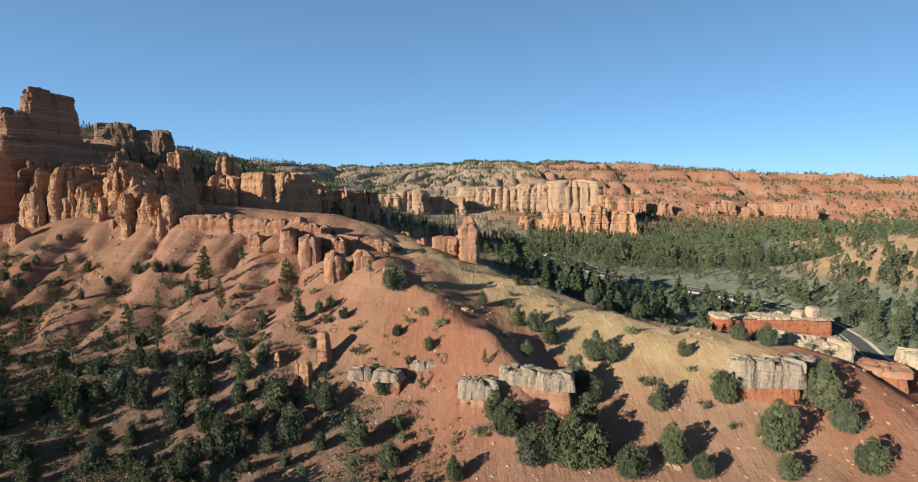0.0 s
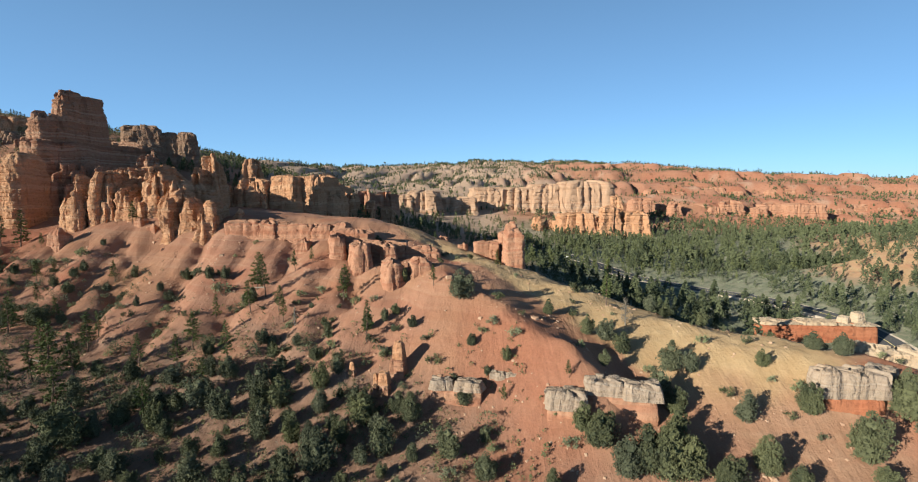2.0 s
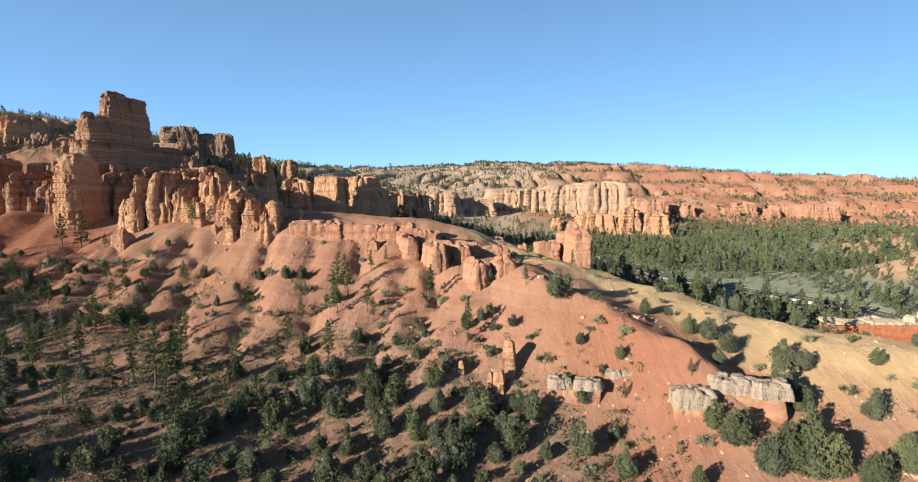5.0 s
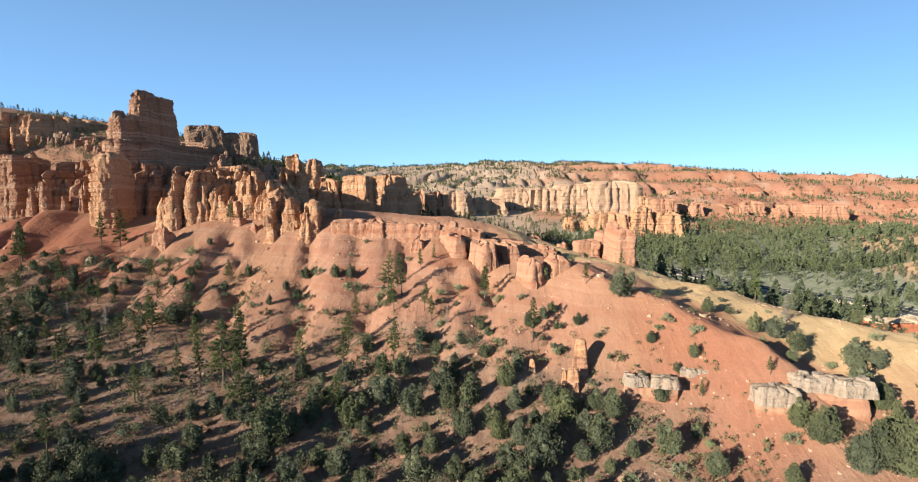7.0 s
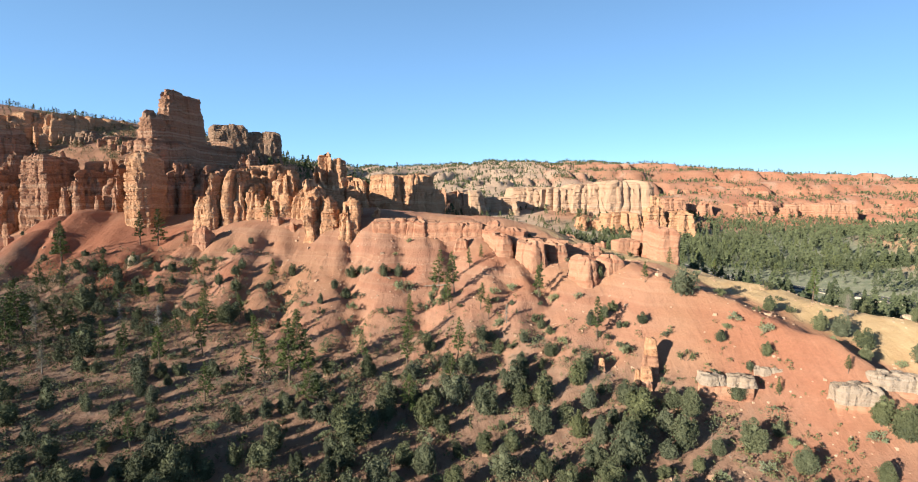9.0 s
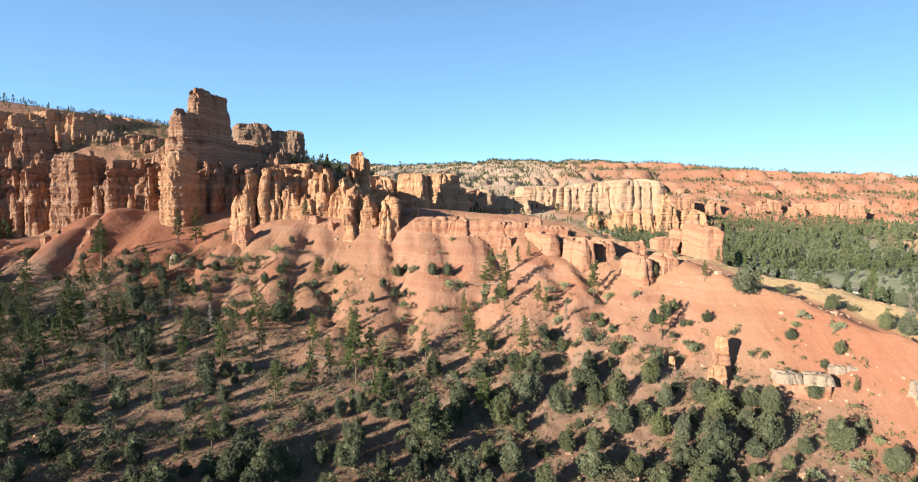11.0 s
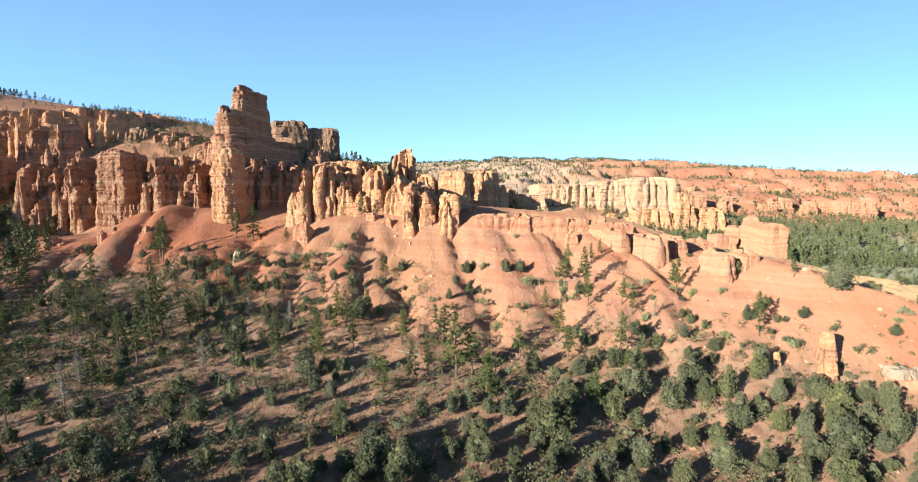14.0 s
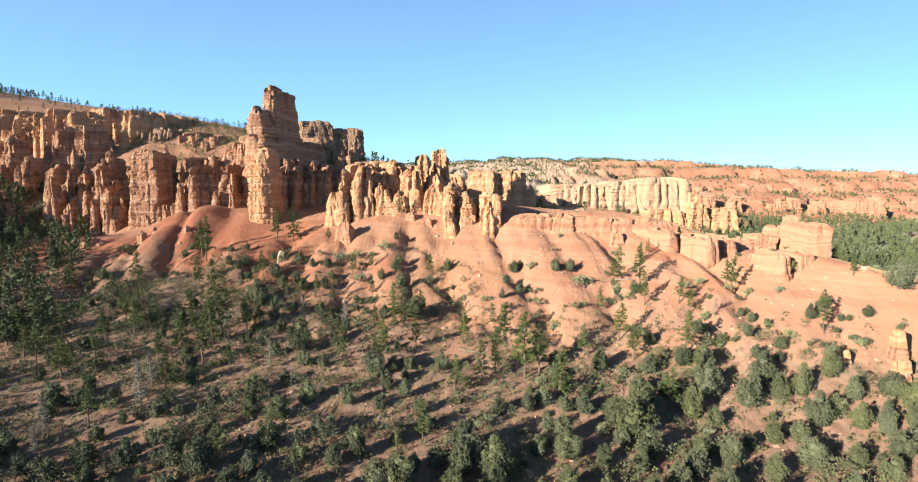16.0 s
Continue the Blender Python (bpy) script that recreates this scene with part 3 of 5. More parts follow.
def rock(x, y, top, w, d, mat, taper=0.7, crown=0.2, turn=-0.5, sunk=4.0, name="", label="", **shape):
    """A fin of rock that runs back into the slope, with pinnacles before its sides."""
    global rock_count
    rock_count += 1
    rnd = random.Random(rock_count)
    blocky, far = mat.name == "red_rock", y > 400
    if not blocky and not far and not shape:
        front = y - d * 0.55
        w, d = (w * 0.95, max(d * 1.2, w * 1.3)) if turn < 0 else (w, max(d, w * 1.1))
        y = front + d * 0.5
        if -0.4 < turn < -0.1:
            turn += 0.4
    low = min(ground_at(x, y), ground_at(x, y - d * 0.4), ground_at(x - w * 0.4, y), ground_at(x + w * 0.4, y)) - sunk
    if not blocky and not far:
        low -= 3.5
    h = top - low
    if not shape:
        turn = turn + noise.noise((rock_count * 3.7, 1.1, 0.3)) * 0.25
    if far:
        form = dict(gap=10.0 if not blocky else 8.0, cleft=4.0 if not blocky else 2.2, ledge=0.75, tiers=0.12, teeth=crown * 0.6, flare=2.5, rough=0.7, pitch=1.5, most=44, square=7.0)
    elif blocky:
        form = dict(gap=3.1, cleft=0.45, ledge=0.26, tiers=0.16, teeth=crown * 0.8, flare=0.3, rough=0.26, pitch=0.36, most=40, square=9.0)
    else:
        form = dict(gap=3.9, cleft=min(1.5, 0.18 * min(w, d)), ledge=0.26, tiers=0.3, teeth=crown * 0.7, flare=1.5, rough=0.42, pitch=0.5, most=64, square=4.5)
    form.update(shape)
    verts, faces = cliff_shape(w, d, h, low, rock_count, max(taper - 0.04, 0.7), **form)
    ob = make(name or ROCK_NAMES[mat.name], verts, faces, mat, crisp=36)
    ob.location, ob.rotation_euler = (x, y, low), (0, 0, turn)
    n = 0 if blocky or far or shape or min(w, d) < 2.5 or turn > 0.2 else int((w + 0.8 * d) / 4.0)
    for k in range(n):                                         # slim pinnacles before the front and the sunny side
        f = (k + rnd.uniform(0.1, 0.9)) / n * (w + 0.8 * d) - 0.8 * d
        out = rnd.uniform(0.1, 1.0)
        ch, cw = h * (0.95 - 0.45 * out) * rnd.uniform(0.8, 1.03), rnd.uniform(1.9, 3.4)
        if f < 0:
            cx, cy = -w * 0.46 - out * 1.8, -f - d * 0.5
        else:
            cx, cy = f - w / 2, -d * 0.47 - out * 2.2
        cv, cf = cliff_shape(cw, cw * rnd.uniform(0.9, 1.8), ch, low, rock_count * 31 + k, rnd.uniform(0.62, 0.85), gap=1.9, cleft=0.3, ledge=0.17, tiers=0.25, teeth=0.07, flare=0.9, square=4.0, rough=0.16, pitch=0.42, most=60)
        column = make("column", cv, cf, mat, ob, crisp=40)
        column.location = (cx, cy, 0)
    named, cat = ROCK_LABELS[mat.name]
    return tagged(ob, label or named, cat, group="rock formations of the ridge")


def fin(x0, y0, x1, y1, top, w, mat, taper=0.9, crown=0.1, label="", **shape):
    """A long wall of rock from its front end to its back end."""
    n = math.hypot(x1 - x0, y1 - y0)
    shape = {"square": 6.0, **shape}
    return rock((x0 + x1) / 2, (y0 + y1) / 2, top, w, n, mat, taper, crown, math.atan2(x0 - x1, y1 - y0), label=label, **shape)


smooth_wall = dict(gap=3.6, cleft=0.55, tiers=0.12, flare=1.0, square=5.0)
# canyon rim behind
rock(-324.1, 278.0, 101.5, 32.3, 40.0, gold_rock, 0.90, 0.08, -0.50)
rock(-292.5, 263.6, 98.0, 16.8, 34.0, gold_rock, 0.88, 0.10, -0.50)
rock(-274.5, 255.0, 98.6, 14.7, 30.0, gold_rock, 0.85, 0.10, -0.50)
rock(-261.5, 251.2, 97.1, 12.4, 28.0, gold_rock, 0.85, 0.12, -0.50)
rock(-257.7, 262.8, 99.4, 19.1, 32.0, gold_rock, 0.90, 0.08, -0.50)
rock(-244.1, 269.0, 99.0, 19.3, 40.0, gold_rock, 0.88, 0.10, -0.50)
rock(-266.8, 238.4, 88.7, 10.4, 16.0, orange_rock, 0.70, 0.25, -0.50)
rock(-255.1, 235.6, 90.2, 8.3, 14.0, orange_rock, 0.70, 0.20, -0.50)
rock(-293.2, 248.0, 88.8, 16.2, 20.0, orange_rock, 0.75, 0.20, -0.50)
rock(-229.0, 264.0, 90.5, 17.0, 30.0, shade_rock, 0.85, 0.20, -0.50)
rock(-211.9, 256.4, 87.6, 16.7, 26.0, orange_rock, 0.80, 0.25, -0.50)
rock(-199.2, 246.8, 85.7, 13.4, 22.0, orange_rock, 0.75, 0.25, -0.50)
# front pillars of the cliff
rock(-281.2, 223.8, 83.2, 7.9, 12.0, orange_rock, 0.76, 0.19, -0.20)
rock(-268.7, 217.6, 74.4, 8.6, 14.0, orange_rock, 0.76, 0.22, -0.20)
rock(-255.2, 211.6, 74.0, 8.4, 14.0, orange_rock, 0.76, 0.22, -0.20)
rock(-244.1, 205.6, 70.5, 8.6, 14.0, orange_rock, 0.71, 0.22, -0.20)
rock(-237.3, 203.6, 69.1, 8.5, 14.0, orange_rock, 0.76, 0.22, -0.20)
rock(-228.5, 206.4, 73.6, 11.3, 16.0, orange_rock, 0.81, 0.15, -0.20)
rock(-226.4, 203.0, 77.3, 4.5, 5.0, orange_rock, 0.76, 0.15, -0.20)
rock(-215.0, 198.8, 71.1, 7.9, 12.0, orange_rock, 0.76, 0.19, -0.20)
fin(-199.5, 178.0, -203.5, 202.0, 74.2, 12.0, orange_rock, 0.88, 0.05, gap=7.0, cleft=0.8, tiers=0.12)
fin(-178.5, 178.0, -181.0, 196.0, 68.6, 5.5, orange_rock, 0.75, 0.15)
fin(-171.5, 179.0, -173.0, 198.0, 69.6, 6.0, orange_rock, 0.75, 0.15)
fin(-220.5, 186.0, -223.0, 204.0, 69.5, 6.5, orange_rock, 0.75, 0.15)
rock(-197.9, 191.0, 76.3, 3.9, 5.0, orange_rock, 0.86, 0.08, -0.20)
rock(-216.9, 191.6, 64.8, 9.5, 14.0, orange_rock, 0.66, 0.22, -0.20)
rock(-232.3, 188.0, 56.3, 7.6, 10.0, orange_rock, 0.56, 0.15, -0.20)
rock(-242.7, 194.0, 65.3, 6.9, 10.0, orange_rock, 0.61, 0.15, -0.20)
rock(-281.1, 220.4, 58.1, 14.7, 16.0, orange_rock, 0.66, 0.30, -0.20)
rock(-203.5, 184.8, 58.5, 10.3, 12.0, orange_rock, 0.66, 0.30, -0.20)
rock(-193.2, 182.8, 56.5, 10.2, 12.0, orange_rock, 0.66, 0.30, -0.20)
rock(-183.3, 178.0, 57.5, 6.8, 10.0, orange_rock, 0.66, 0.30, -0.20)
# pillars below the tower
rock(-178.4, 176.8, 68.7, 6.7, 12.0, orange_rock, 0.66, 0.22, -0.35)
rock(-175.2, 180.8, 66.5, 6.4, 12.0, orange_rock, 0.71, 0.26, -0.35)
rock(-167.5, 175.8, 67.5, 7.4, 12.0, orange_rock, 0.71, 0.22, -0.35)
rock(-148.6, 186.8, 72.2, 11.7, 22.0, orange_rock, 0.86, 0.19, -0.35)
rock(-141.6, 192.6, 70.9, 11.5, 24.0, orange_rock, 0.86, 0.22, -0.35)
rock(-188.1, 205.6, 73.4, 17.8, 24.0, orange_rock, 0.86, 0.22, -0.35)
rock(-176.2, 210.4, 79.4, 18.1, 26.0, orange_rock, 0.86, 0.19, -0.35)
rock(-137.8, 199.6, 66.5, 17.3, 24.0, orange_rock, 0.86, 0.22, -0.35)
# tower and the butte beside it
rock(-163.9, 216.0, 83.0, 30.0, 30.0, orange_rock, 0.85, 0.15, -0.50)
rock(-154.0, 233.0, 90.6, 17.0, 14.0, shade_rock, 0.94, 0.08, 0.5, **smooth_wall)
rock(-142.0, 240.0, 88.2, 17.0, 13.0, shade_rock, 0.96, 0.08, 0.4, **smooth_wall)
rock(-134.6, 198.4, 76.0, 5.3, 6.0, orange_rock, 0.60, 0.20, -0.50)
rock(-130.7, 199.4, 78.3, 6.3, 6.0, orange_rock, 0.55, 0.20, -0.50)
# fins at the head of the red slope: each runs back from a tooth on the fan and steps up
fin(-92.0, 138.6, -91.5, 145.5, 59.6, 4.2, gold_rock, 0.90, 0.08)
fin(-90.6, 144.0, -93.0, 154.0, 62.8, 6.2, gold_rock, 0.87, 0.12)
fin(-95.6, 147.5, -97.5, 166.0, 64.8, 7.5, gold_rock, 0.85, 0.12)
fin(-97.2, 163.0, -98.0, 178.0, 69.2, 8.1, gold_rock, 0.87, 0.1)
fin(-95.9, 171.5, -95.0, 181.0, 74.6, 6.8, gold_rock, 0.90, 0.08)
rock(-106.2, 235.2, 75.9, 10.4, 18.0, gold_rock, 0.86, 0.09, -0.25)
fin(-103.4, 151.0, -103.0, 168.0, 67.8, 8.1, gold_rock, 0.83, 0.12)
fin(-106.8, 149.0, -109.0, 162.0, 60.5, 6.0, gold_rock, 0.80, 0.2)
fin(-108.5, 161.0, -114.0, 184.0, 70.2, 11.1, gold_rock, 0.87, 0.1)
fin(-123.8, 148.0, -123.0, 155.5, 66.2, 3.8, gold_rock, 0.90, 0.06)
fin(-127.2, 148.0, -125.2, 156.0, 59.4, 3.9, gold_rock, 0.85, 0.12)
fin(-117.8, 150.0, -119.0, 167.0, 67.6, 6.8, gold_rock, 0.83, 0.12)
fin(-119.5, 161.0, -122.0, 186.0, 69.2, 11.7, gold_rock, 0.87, 0.12)
fin(-112.0, 151.0, -113.5, 166.0, 63.4, 6.5, gold_rock, 0.81, 0.15)
fin(-121.0, 180.0, -121.0, 192.0, 70.2, 22.0, gold_rock, 0.90, 0.1)
fin(-81.4, 135.2, -80.6, 142.0, 57.4, 4.2, gold_rock, 0.89, 0.1)
fin(-79.2, 137.0, -83.5, 153.0, 59.6, 7.0, gold_rock, 0.85, 0.1)
fin(-86.8, 140.5, -88.5, 153.0, 59.8, 5.7, gold_rock, 0.87, 0.12)
rock(-74.0, 145.0, 56.4, 3.0, 5.0, gold_rock, 0.86, 0.08, -0.25)
rock(-103.2, 189.6, 64.7, 11.6, 14.0, gold_rock, 0.86, 0.22, -0.25)
rock(-120.6, 138.4, 51.7, 6.0, 6.0, red_rock, 0.70, 0.20, -0.25)
rock(-169.1, 148.2, 49.7, 2.9, 3.0, red_rock, 0.80, 0.15, -0.25)
rock(-181.6, 147.0, 48.8, 3.0, 2.6, red_rock, 0.80, 0.20, -0.25)
rock(-178.0, 148.0, 48.9, 3.1, 2.6, red_rock, 0.80, 0.20, -0.25)
rock(-201.5, 151.6, 45.3, 3.5, 4.0, red_rock, 0.40, 0.20, -0.25)
rock(-200.2, 153.6, 46.2, 2.6, 4.0, red_rock, 0.40, 0.20, -0.25)
rock(-198.0, 153.2, 44.6, 2.3, 3.0, red_rock, 0.50, 0.20, -0.25)
rock(-94.1, 206.4, 67.3, 17.1, 16.0, gold_rock, 0.86, 0.22, -0.25)
rock(-102.9, 146.6, 53.8, 4.3, 4.0, red_rock, 0.70, 0.30, -0.25)
rock(-98.5, 144.2, 52.6, 4.5, 3.0, red_rock, 0.70, 0.30, -0.25)
rock(-99.0, 163.0, 62.5, 24.0, 9.0, gold_rock, 0.92, 0.18, 0.0, label="golden fluted rock wall between taller fins", gap=3.4, cleft=1.1, tiers=0.3, flare=1.4)
rock(-114.5, 165.0, 66.0, 20.0, 10.0, gold_rock, 0.92, 0.18, 0.0, label="golden fluted rock wall between taller fins", gap=3.2, cleft=1.1, tiers=0.3, flare=1.4)
rock(-85.0, 150.0, 57.4, 13.0, 6.0, gold_rock, 0.92, 0.15, -0.3, label="low golden rock wall behind the teeth", gap=3.0, cleft=0.9, tiers=0.3, flare=1.2)
# rounded cliffs behind the bench
rock(-78.5, 206.0, 67.6, 14.0, 16.0, gold_rock, 0.88, 0.08, -0.35, **smooth_wall)
rock(-68.0, 208.5, 68.0, 13.0, 18.0, gold_rock, 0.88, 0.1, -0.35, **smooth_wall)
rock(-61.0, 207.5, 62.0, 6.0, 12.0, gold_rock, 0.8, 0.2, -0.3, **smooth_wall)
rock(-66.7, 236.0, 65.2, 9.1, 20.0, gold_rock, 0.70, 0.20, -0.3, **smooth_wall)
rock(-60.5, 232.0, 62.0, 6.5, 10.0, gold_rock, 0.75, 0.25, -0.3, **smooth_wall)
rock(-59.5, 270.0, 62.7, 15.0, 20.0, red_rock, 0.60, 0.40, -0.3)
rock(-51.5, 283.0, 62.2, 12.6, 20.0, red_rock, 0.60, 0.40, -0.3)
rock(-51.9, 232.2, 57.9, 5.2, 6.0, gold_rock, 0.75, 0.10, -0.3, **smooth_wall)
rock(-45.0, 240.0, 54.5, 9.0, 7.0, gold_rock, 0.7, 0.3, -0.3, **smooth_wall)
# far pale cliffs
rock(-61.5, 468.0, 57.4, 31.5, 40.0, pale_rock, 0.96, 0.10, 0.00)
rock(-42.7, 472.0, 61.0, 33.1, 40.0, pale_rock, 0.96, 0.08, 0.00)
rock(-13.7, 492.0, 54.5, 41.5, 30.0, pale_rock, 0.96, 0.10, 0.00)
rock(18.5, 539.0, 64.1, 42.3, 60.0, pale_rock, 0.96, 0.06, 0.00)
rock(48.8, 536.0, 64.0, 46.4, 60.0, pale_rock, 0.96, 0.08, 0.00)
rock(80.3, 532.0, 67.5, 46.0, 60.0, pale_rock, 0.96, 0.08, 0.00)
rock(117.2, 529.0, 70.9, 59.7, 60.0, pale_rock, 0.96, 0.06, 0.00)
rock(142.1, 516.0, 57.1, 20.0, 40.0, gold_rock, 0.70, 0.20, 0.00)
rock(58.5, 450.6, 39.6, 13.8, 14.0, gold_rock, 0.50, 0.30, 0.00)
rock(92.1, 449.6, 42.4, 41.9, 24.0, gold_rock, 0.75, 0.15, 0.00)
rock(121.4, 446.8, 49.0, 26.1, 22.0, gold_rock, 0.70, 0.15, 0.00)
rock(143.8, 448.0, 43.4, 29.3, 20.0, gold_rock, 0.80, 0.12, 0.00)
rock(70.8, 452.8, 35.9, 13.9, 12.0, gold_rock, 0.60, 0.30, 0.00)
# outcrops along the red crest
rock(-61.9, 134.4, 54.2, 6.7, 6.0, red_rock, 0.80, 0.20, -0.12)
rock(-56.0, 134.0, 53.1, 6.9, 5.0, red_rock, 0.85, 0.20, -0.12)
rock(-49.8, 133.8, 52.9, 6.2, 7.0, red_rock, 0.85, 0.20, -0.12)
rock(-45.4, 133.4, 52.1, 3.5, 6.0, red_rock, 0.85, 0.20, -0.12)
rock(-41.7, 132.8, 53.5, 5.1, 7.0, red_rock, 0.90, 0.10, -0.12)
rock(-49.6, 126.4, 50.2, 4.3, 6.0, red_rock, 0.80, 0.20, -0.12)
rock(-68.2, 136.0, 53.7, 12.7, 5.0, red_rock, 0.90, 0.12, -0.12)
rock(-55.9, 134.0, 53.3, 14.8, 5.0, red_rock, 0.90, 0.12, -0.12)
rock(-45.9, 132.4, 52.8, 8.1, 6.0, red_rock, 0.90, 0.15, -0.12)
rock(-38.5, 129.4, 52.1, 11.8, 6.0, red_rock, 0.90, 0.15, -0.12)
rock(-30.2, 123.0, 49.7, 12.7, 5.0, red_rock, 0.85, 0.15, -0.12)
rock(-20.6, 122.6, 48.7, 10.4, 4.0, red_rock, 0.85, 0.15, -0.12)
# red cliffs on the far hills
rock(220.4, 649.6, 51.9, 33.7, 24.0, red_rock, 0.80, 0.25, 0.00)
rock(252.1, 668.0, 44.9, 26.5, 20.0, red_rock, 0.75, 0.30, 0.00)
rock(258.5, 641.6, 48.4, 16.0, 14.0, red_rock, 0.70, 0.30, 0.00)
rock(296.1, 677.6, 44.0, 44.4, 24.0, red_rock, 0.80, 0.35, 0.00)
rock(320.4, 656.4, 39.9, 26.8, 16.0, red_rock, 0.70, 0.30, 0.00)
rock(349.7, 681.6, 47.7, 36.2, 24.0, red_rock, 0.80, 0.35, 0.00)
rock(373.3, 656.4, 39.9, 22.4, 16.0, red_rock, 0.75, 0.30, 0.00)
rock(404.9, 673.6, 45.6, 43.3, 24.0, red_rock, 0.85, 0.30, 0.00)
rock(432.8, 660.0, 44.4, 54.9, 30.0, red_rock, 0.90, 0.12, 0.00)
rock(508.0, 696.4, 36.3, 22.2, 16.0, red_rock, 0.70, 0.35, 0.00)
rock(562.6, 729.6, 41.1, 56.1, 24.0, red_rock, 0.80, 0.30, 0.00)
rock(587.6, 713.2, 37.4, 32.4, 18.0, red_rock, 0.80, 0.30, 0.00)
rock(283.0, 768.0, 62.5, 34.7, 20.0, red_rock, 0.70, 0.40, 0.00)
rock(308.7, 748.4, 59.1, 20.4, 16.0, red_rock, 0.70, 0.40, 0.00)
rock(384.6, 808.0, 66.3, 45.7, 20.0, red_rock, 0.75, 0.40, 0.00)
rock(416.3, 786.4, 59.9, 19.6, 16.0, red_rock, 0.70, 0.40, 0.00)
rock(488.3, 797.2, 62.6, 45.1, 18.0, red_rock, 0.75, 0.40, 0.00)
rock(586.4, 807.2, 55.4, 45.7, 18.0, red_rock, 0.75, 0.40, 0.00)
# fins that run forward from the crest, and the long wall on its nose
fin(-39.4, 116.8, -44.0, 134.0, 51.4, 4.6, red_rock, 0.88, 0.15)
fin(-32.8, 110.6, -37.0, 126.0, 50.0, 6.0, red_rock, 0.88, 0.12)
fin(-27.0, 114.0, -30.5, 128.0, 49.3, 4.4, red_rock, 0.88, 0.12)
fin(-24.0, 98.6, -26.5, 107.0, 47.9, 5.0, red_rock, 0.86, 0.1)
fin(-18.6, 100.4, -20.5, 107.0, 48.2, 5.6, red_rock, 0.83, 0.15)
sheer = dict(gap=5.5, cleft=0.3, tiers=0.06, flare=0.1, square=9.0)
fin(2.6, 126.0, 2.8, 142.5, 51.4, 5.4, red_rock, 0.97, 0.04, "salmon red stepped rock wall on the nose of the crest", **sheer)
fin(2.6, 138.0, 2.8, 142.6, 52.9, 3.6, red_rock, 0.97, 0.04, **sheer)
fin(2.4, 142.0, 1.6, 149.0, 49.8, 4.8, red_rock, 0.95, 0.1, **sheer)
fin(1.6, 148.0, 0.6, 158.0, 47.4, 4.4, red_rock, 0.95, 0.12, **sheer)
rock(-4.2, 141.5, 48.0, 7.8, 4.5, red_rock, 0.95, 0.12, 0.0, **sheer)
rock(-10.6, 143.0, 46.8, 3.8, 3.6, red_rock, 0.8, 0.2, 0.0, **sheer)
fin(-19.5, 154.0, -14.5, 156.0, 48.0, 5.5, red_rock, 0.75, 0.3)


# ---- capped rocks, ledges and boulders of the near slope ----
def block(name, x, y, low, high, w, d, turn, mat, seed, parent, label="", **shape):
    verts, faces = cliff_shape(w, d, high - low, low, seed, **{**dict(taper=0.92, gap=1.3, cleft=0.2, ledge=0.06, tiers=0.1, teeth=0.08, flare=0.1, square=8.0, rough=0.11, pitch=0.22, most=36), **shape})
    ob = make(name, verts, faces, mat, parent, label, crisp=40)
    ob.location, ob.rotation_euler = (x, y, low), (0, 0, turn)
    return ob


def capped(x0, y0, x1, y1, top, split, low, deep, seed, blocks=3, cap=cap_rock, base=deep_red_rock):
    """A ledge from (x0, y0) to (x1, y1): pale cap blocks, cracked apart, over a softer red base."""
    thing = new("capped_ledge")
    n, turn = math.hypot(x1 - x0, y1 - y0), math.atan2(y1 - y0, x1 - x0)
    block("red_base", (x0 + x1) / 2, (y0 + y1) / 2 + 0.2, low, split + 0.4, n * 1.03, deep * 0.95, turn, base, seed, thing, "soft deep red rock base", taper=0.93, teeth=0.05, flare=0.35)
    rnd = random.Random(seed)
    cuts = [0] + sorted((k + rnd.uniform(-0.25, 0.25)) / blocks for k in range(1, blocks)) + [1]
    for k in range(blocks):
        a, b = cuts[k], cuts[k + 1]
        f = (a + b) / 2
        block("cap_block", x0 + (x1 - x0) * f, y0 + (y1 - y0) * f + rnd.uniform(-0.45, 0.45), split + rnd.uniform(-0.35, 0.2), top + rnd.uniform(-0.45, 0.1), n * (b - a) * 1.2, deep * rnd.uniform(0.92, 1.08), turn + rnd.uniform(-0.05, 0.05), cap,
              seed * 10 + k, thing, "grey white weathered cap rock", taper=0.95, teeth=0.2, flare=0.0, gap=1.5, cleft=0.16, tiers=0.25, rough=0.18)
    return tagged(thing, "pale capped ledge of red rock on the bare slope", "rock ledge", "capped ledges")


capped(0.4, 66.5, 5.2, 65.4, 35.6, 32.7, 28.5, 3.4, 3, 1, cap_rock, red_rock)
capped(5.6, 67.0, 14.9, 65.2, 36.5, 34.1, 29.5, 3.2, 5, 2, cap_rock, red_rock)
capped(-15.6, 71.6, -8.2, 70.6, 35.1, 33.2, 28.5, 3.0, 7, 2, cap_rock, red_rock)
capped(-7.0, 72.6, -2.2, 72.0, 35.2, 33.8, 30.5, 2.2, 8, 2, cap_rock, red_rock)
capped(37.4, 67.8, 46.2, 67.2, 37.8, 34.0, 27.5, 4.6, 9, 2)
capped(46.0, 69.5, 50.5, 72.5, 36.6, 34.6, 28.5, 4.0, 11, 2)
capped(64.5, 127.0, 92.3, 125.2, 28.9, 28.2, 20.5, 6.0, 12, 6, cream_rock)
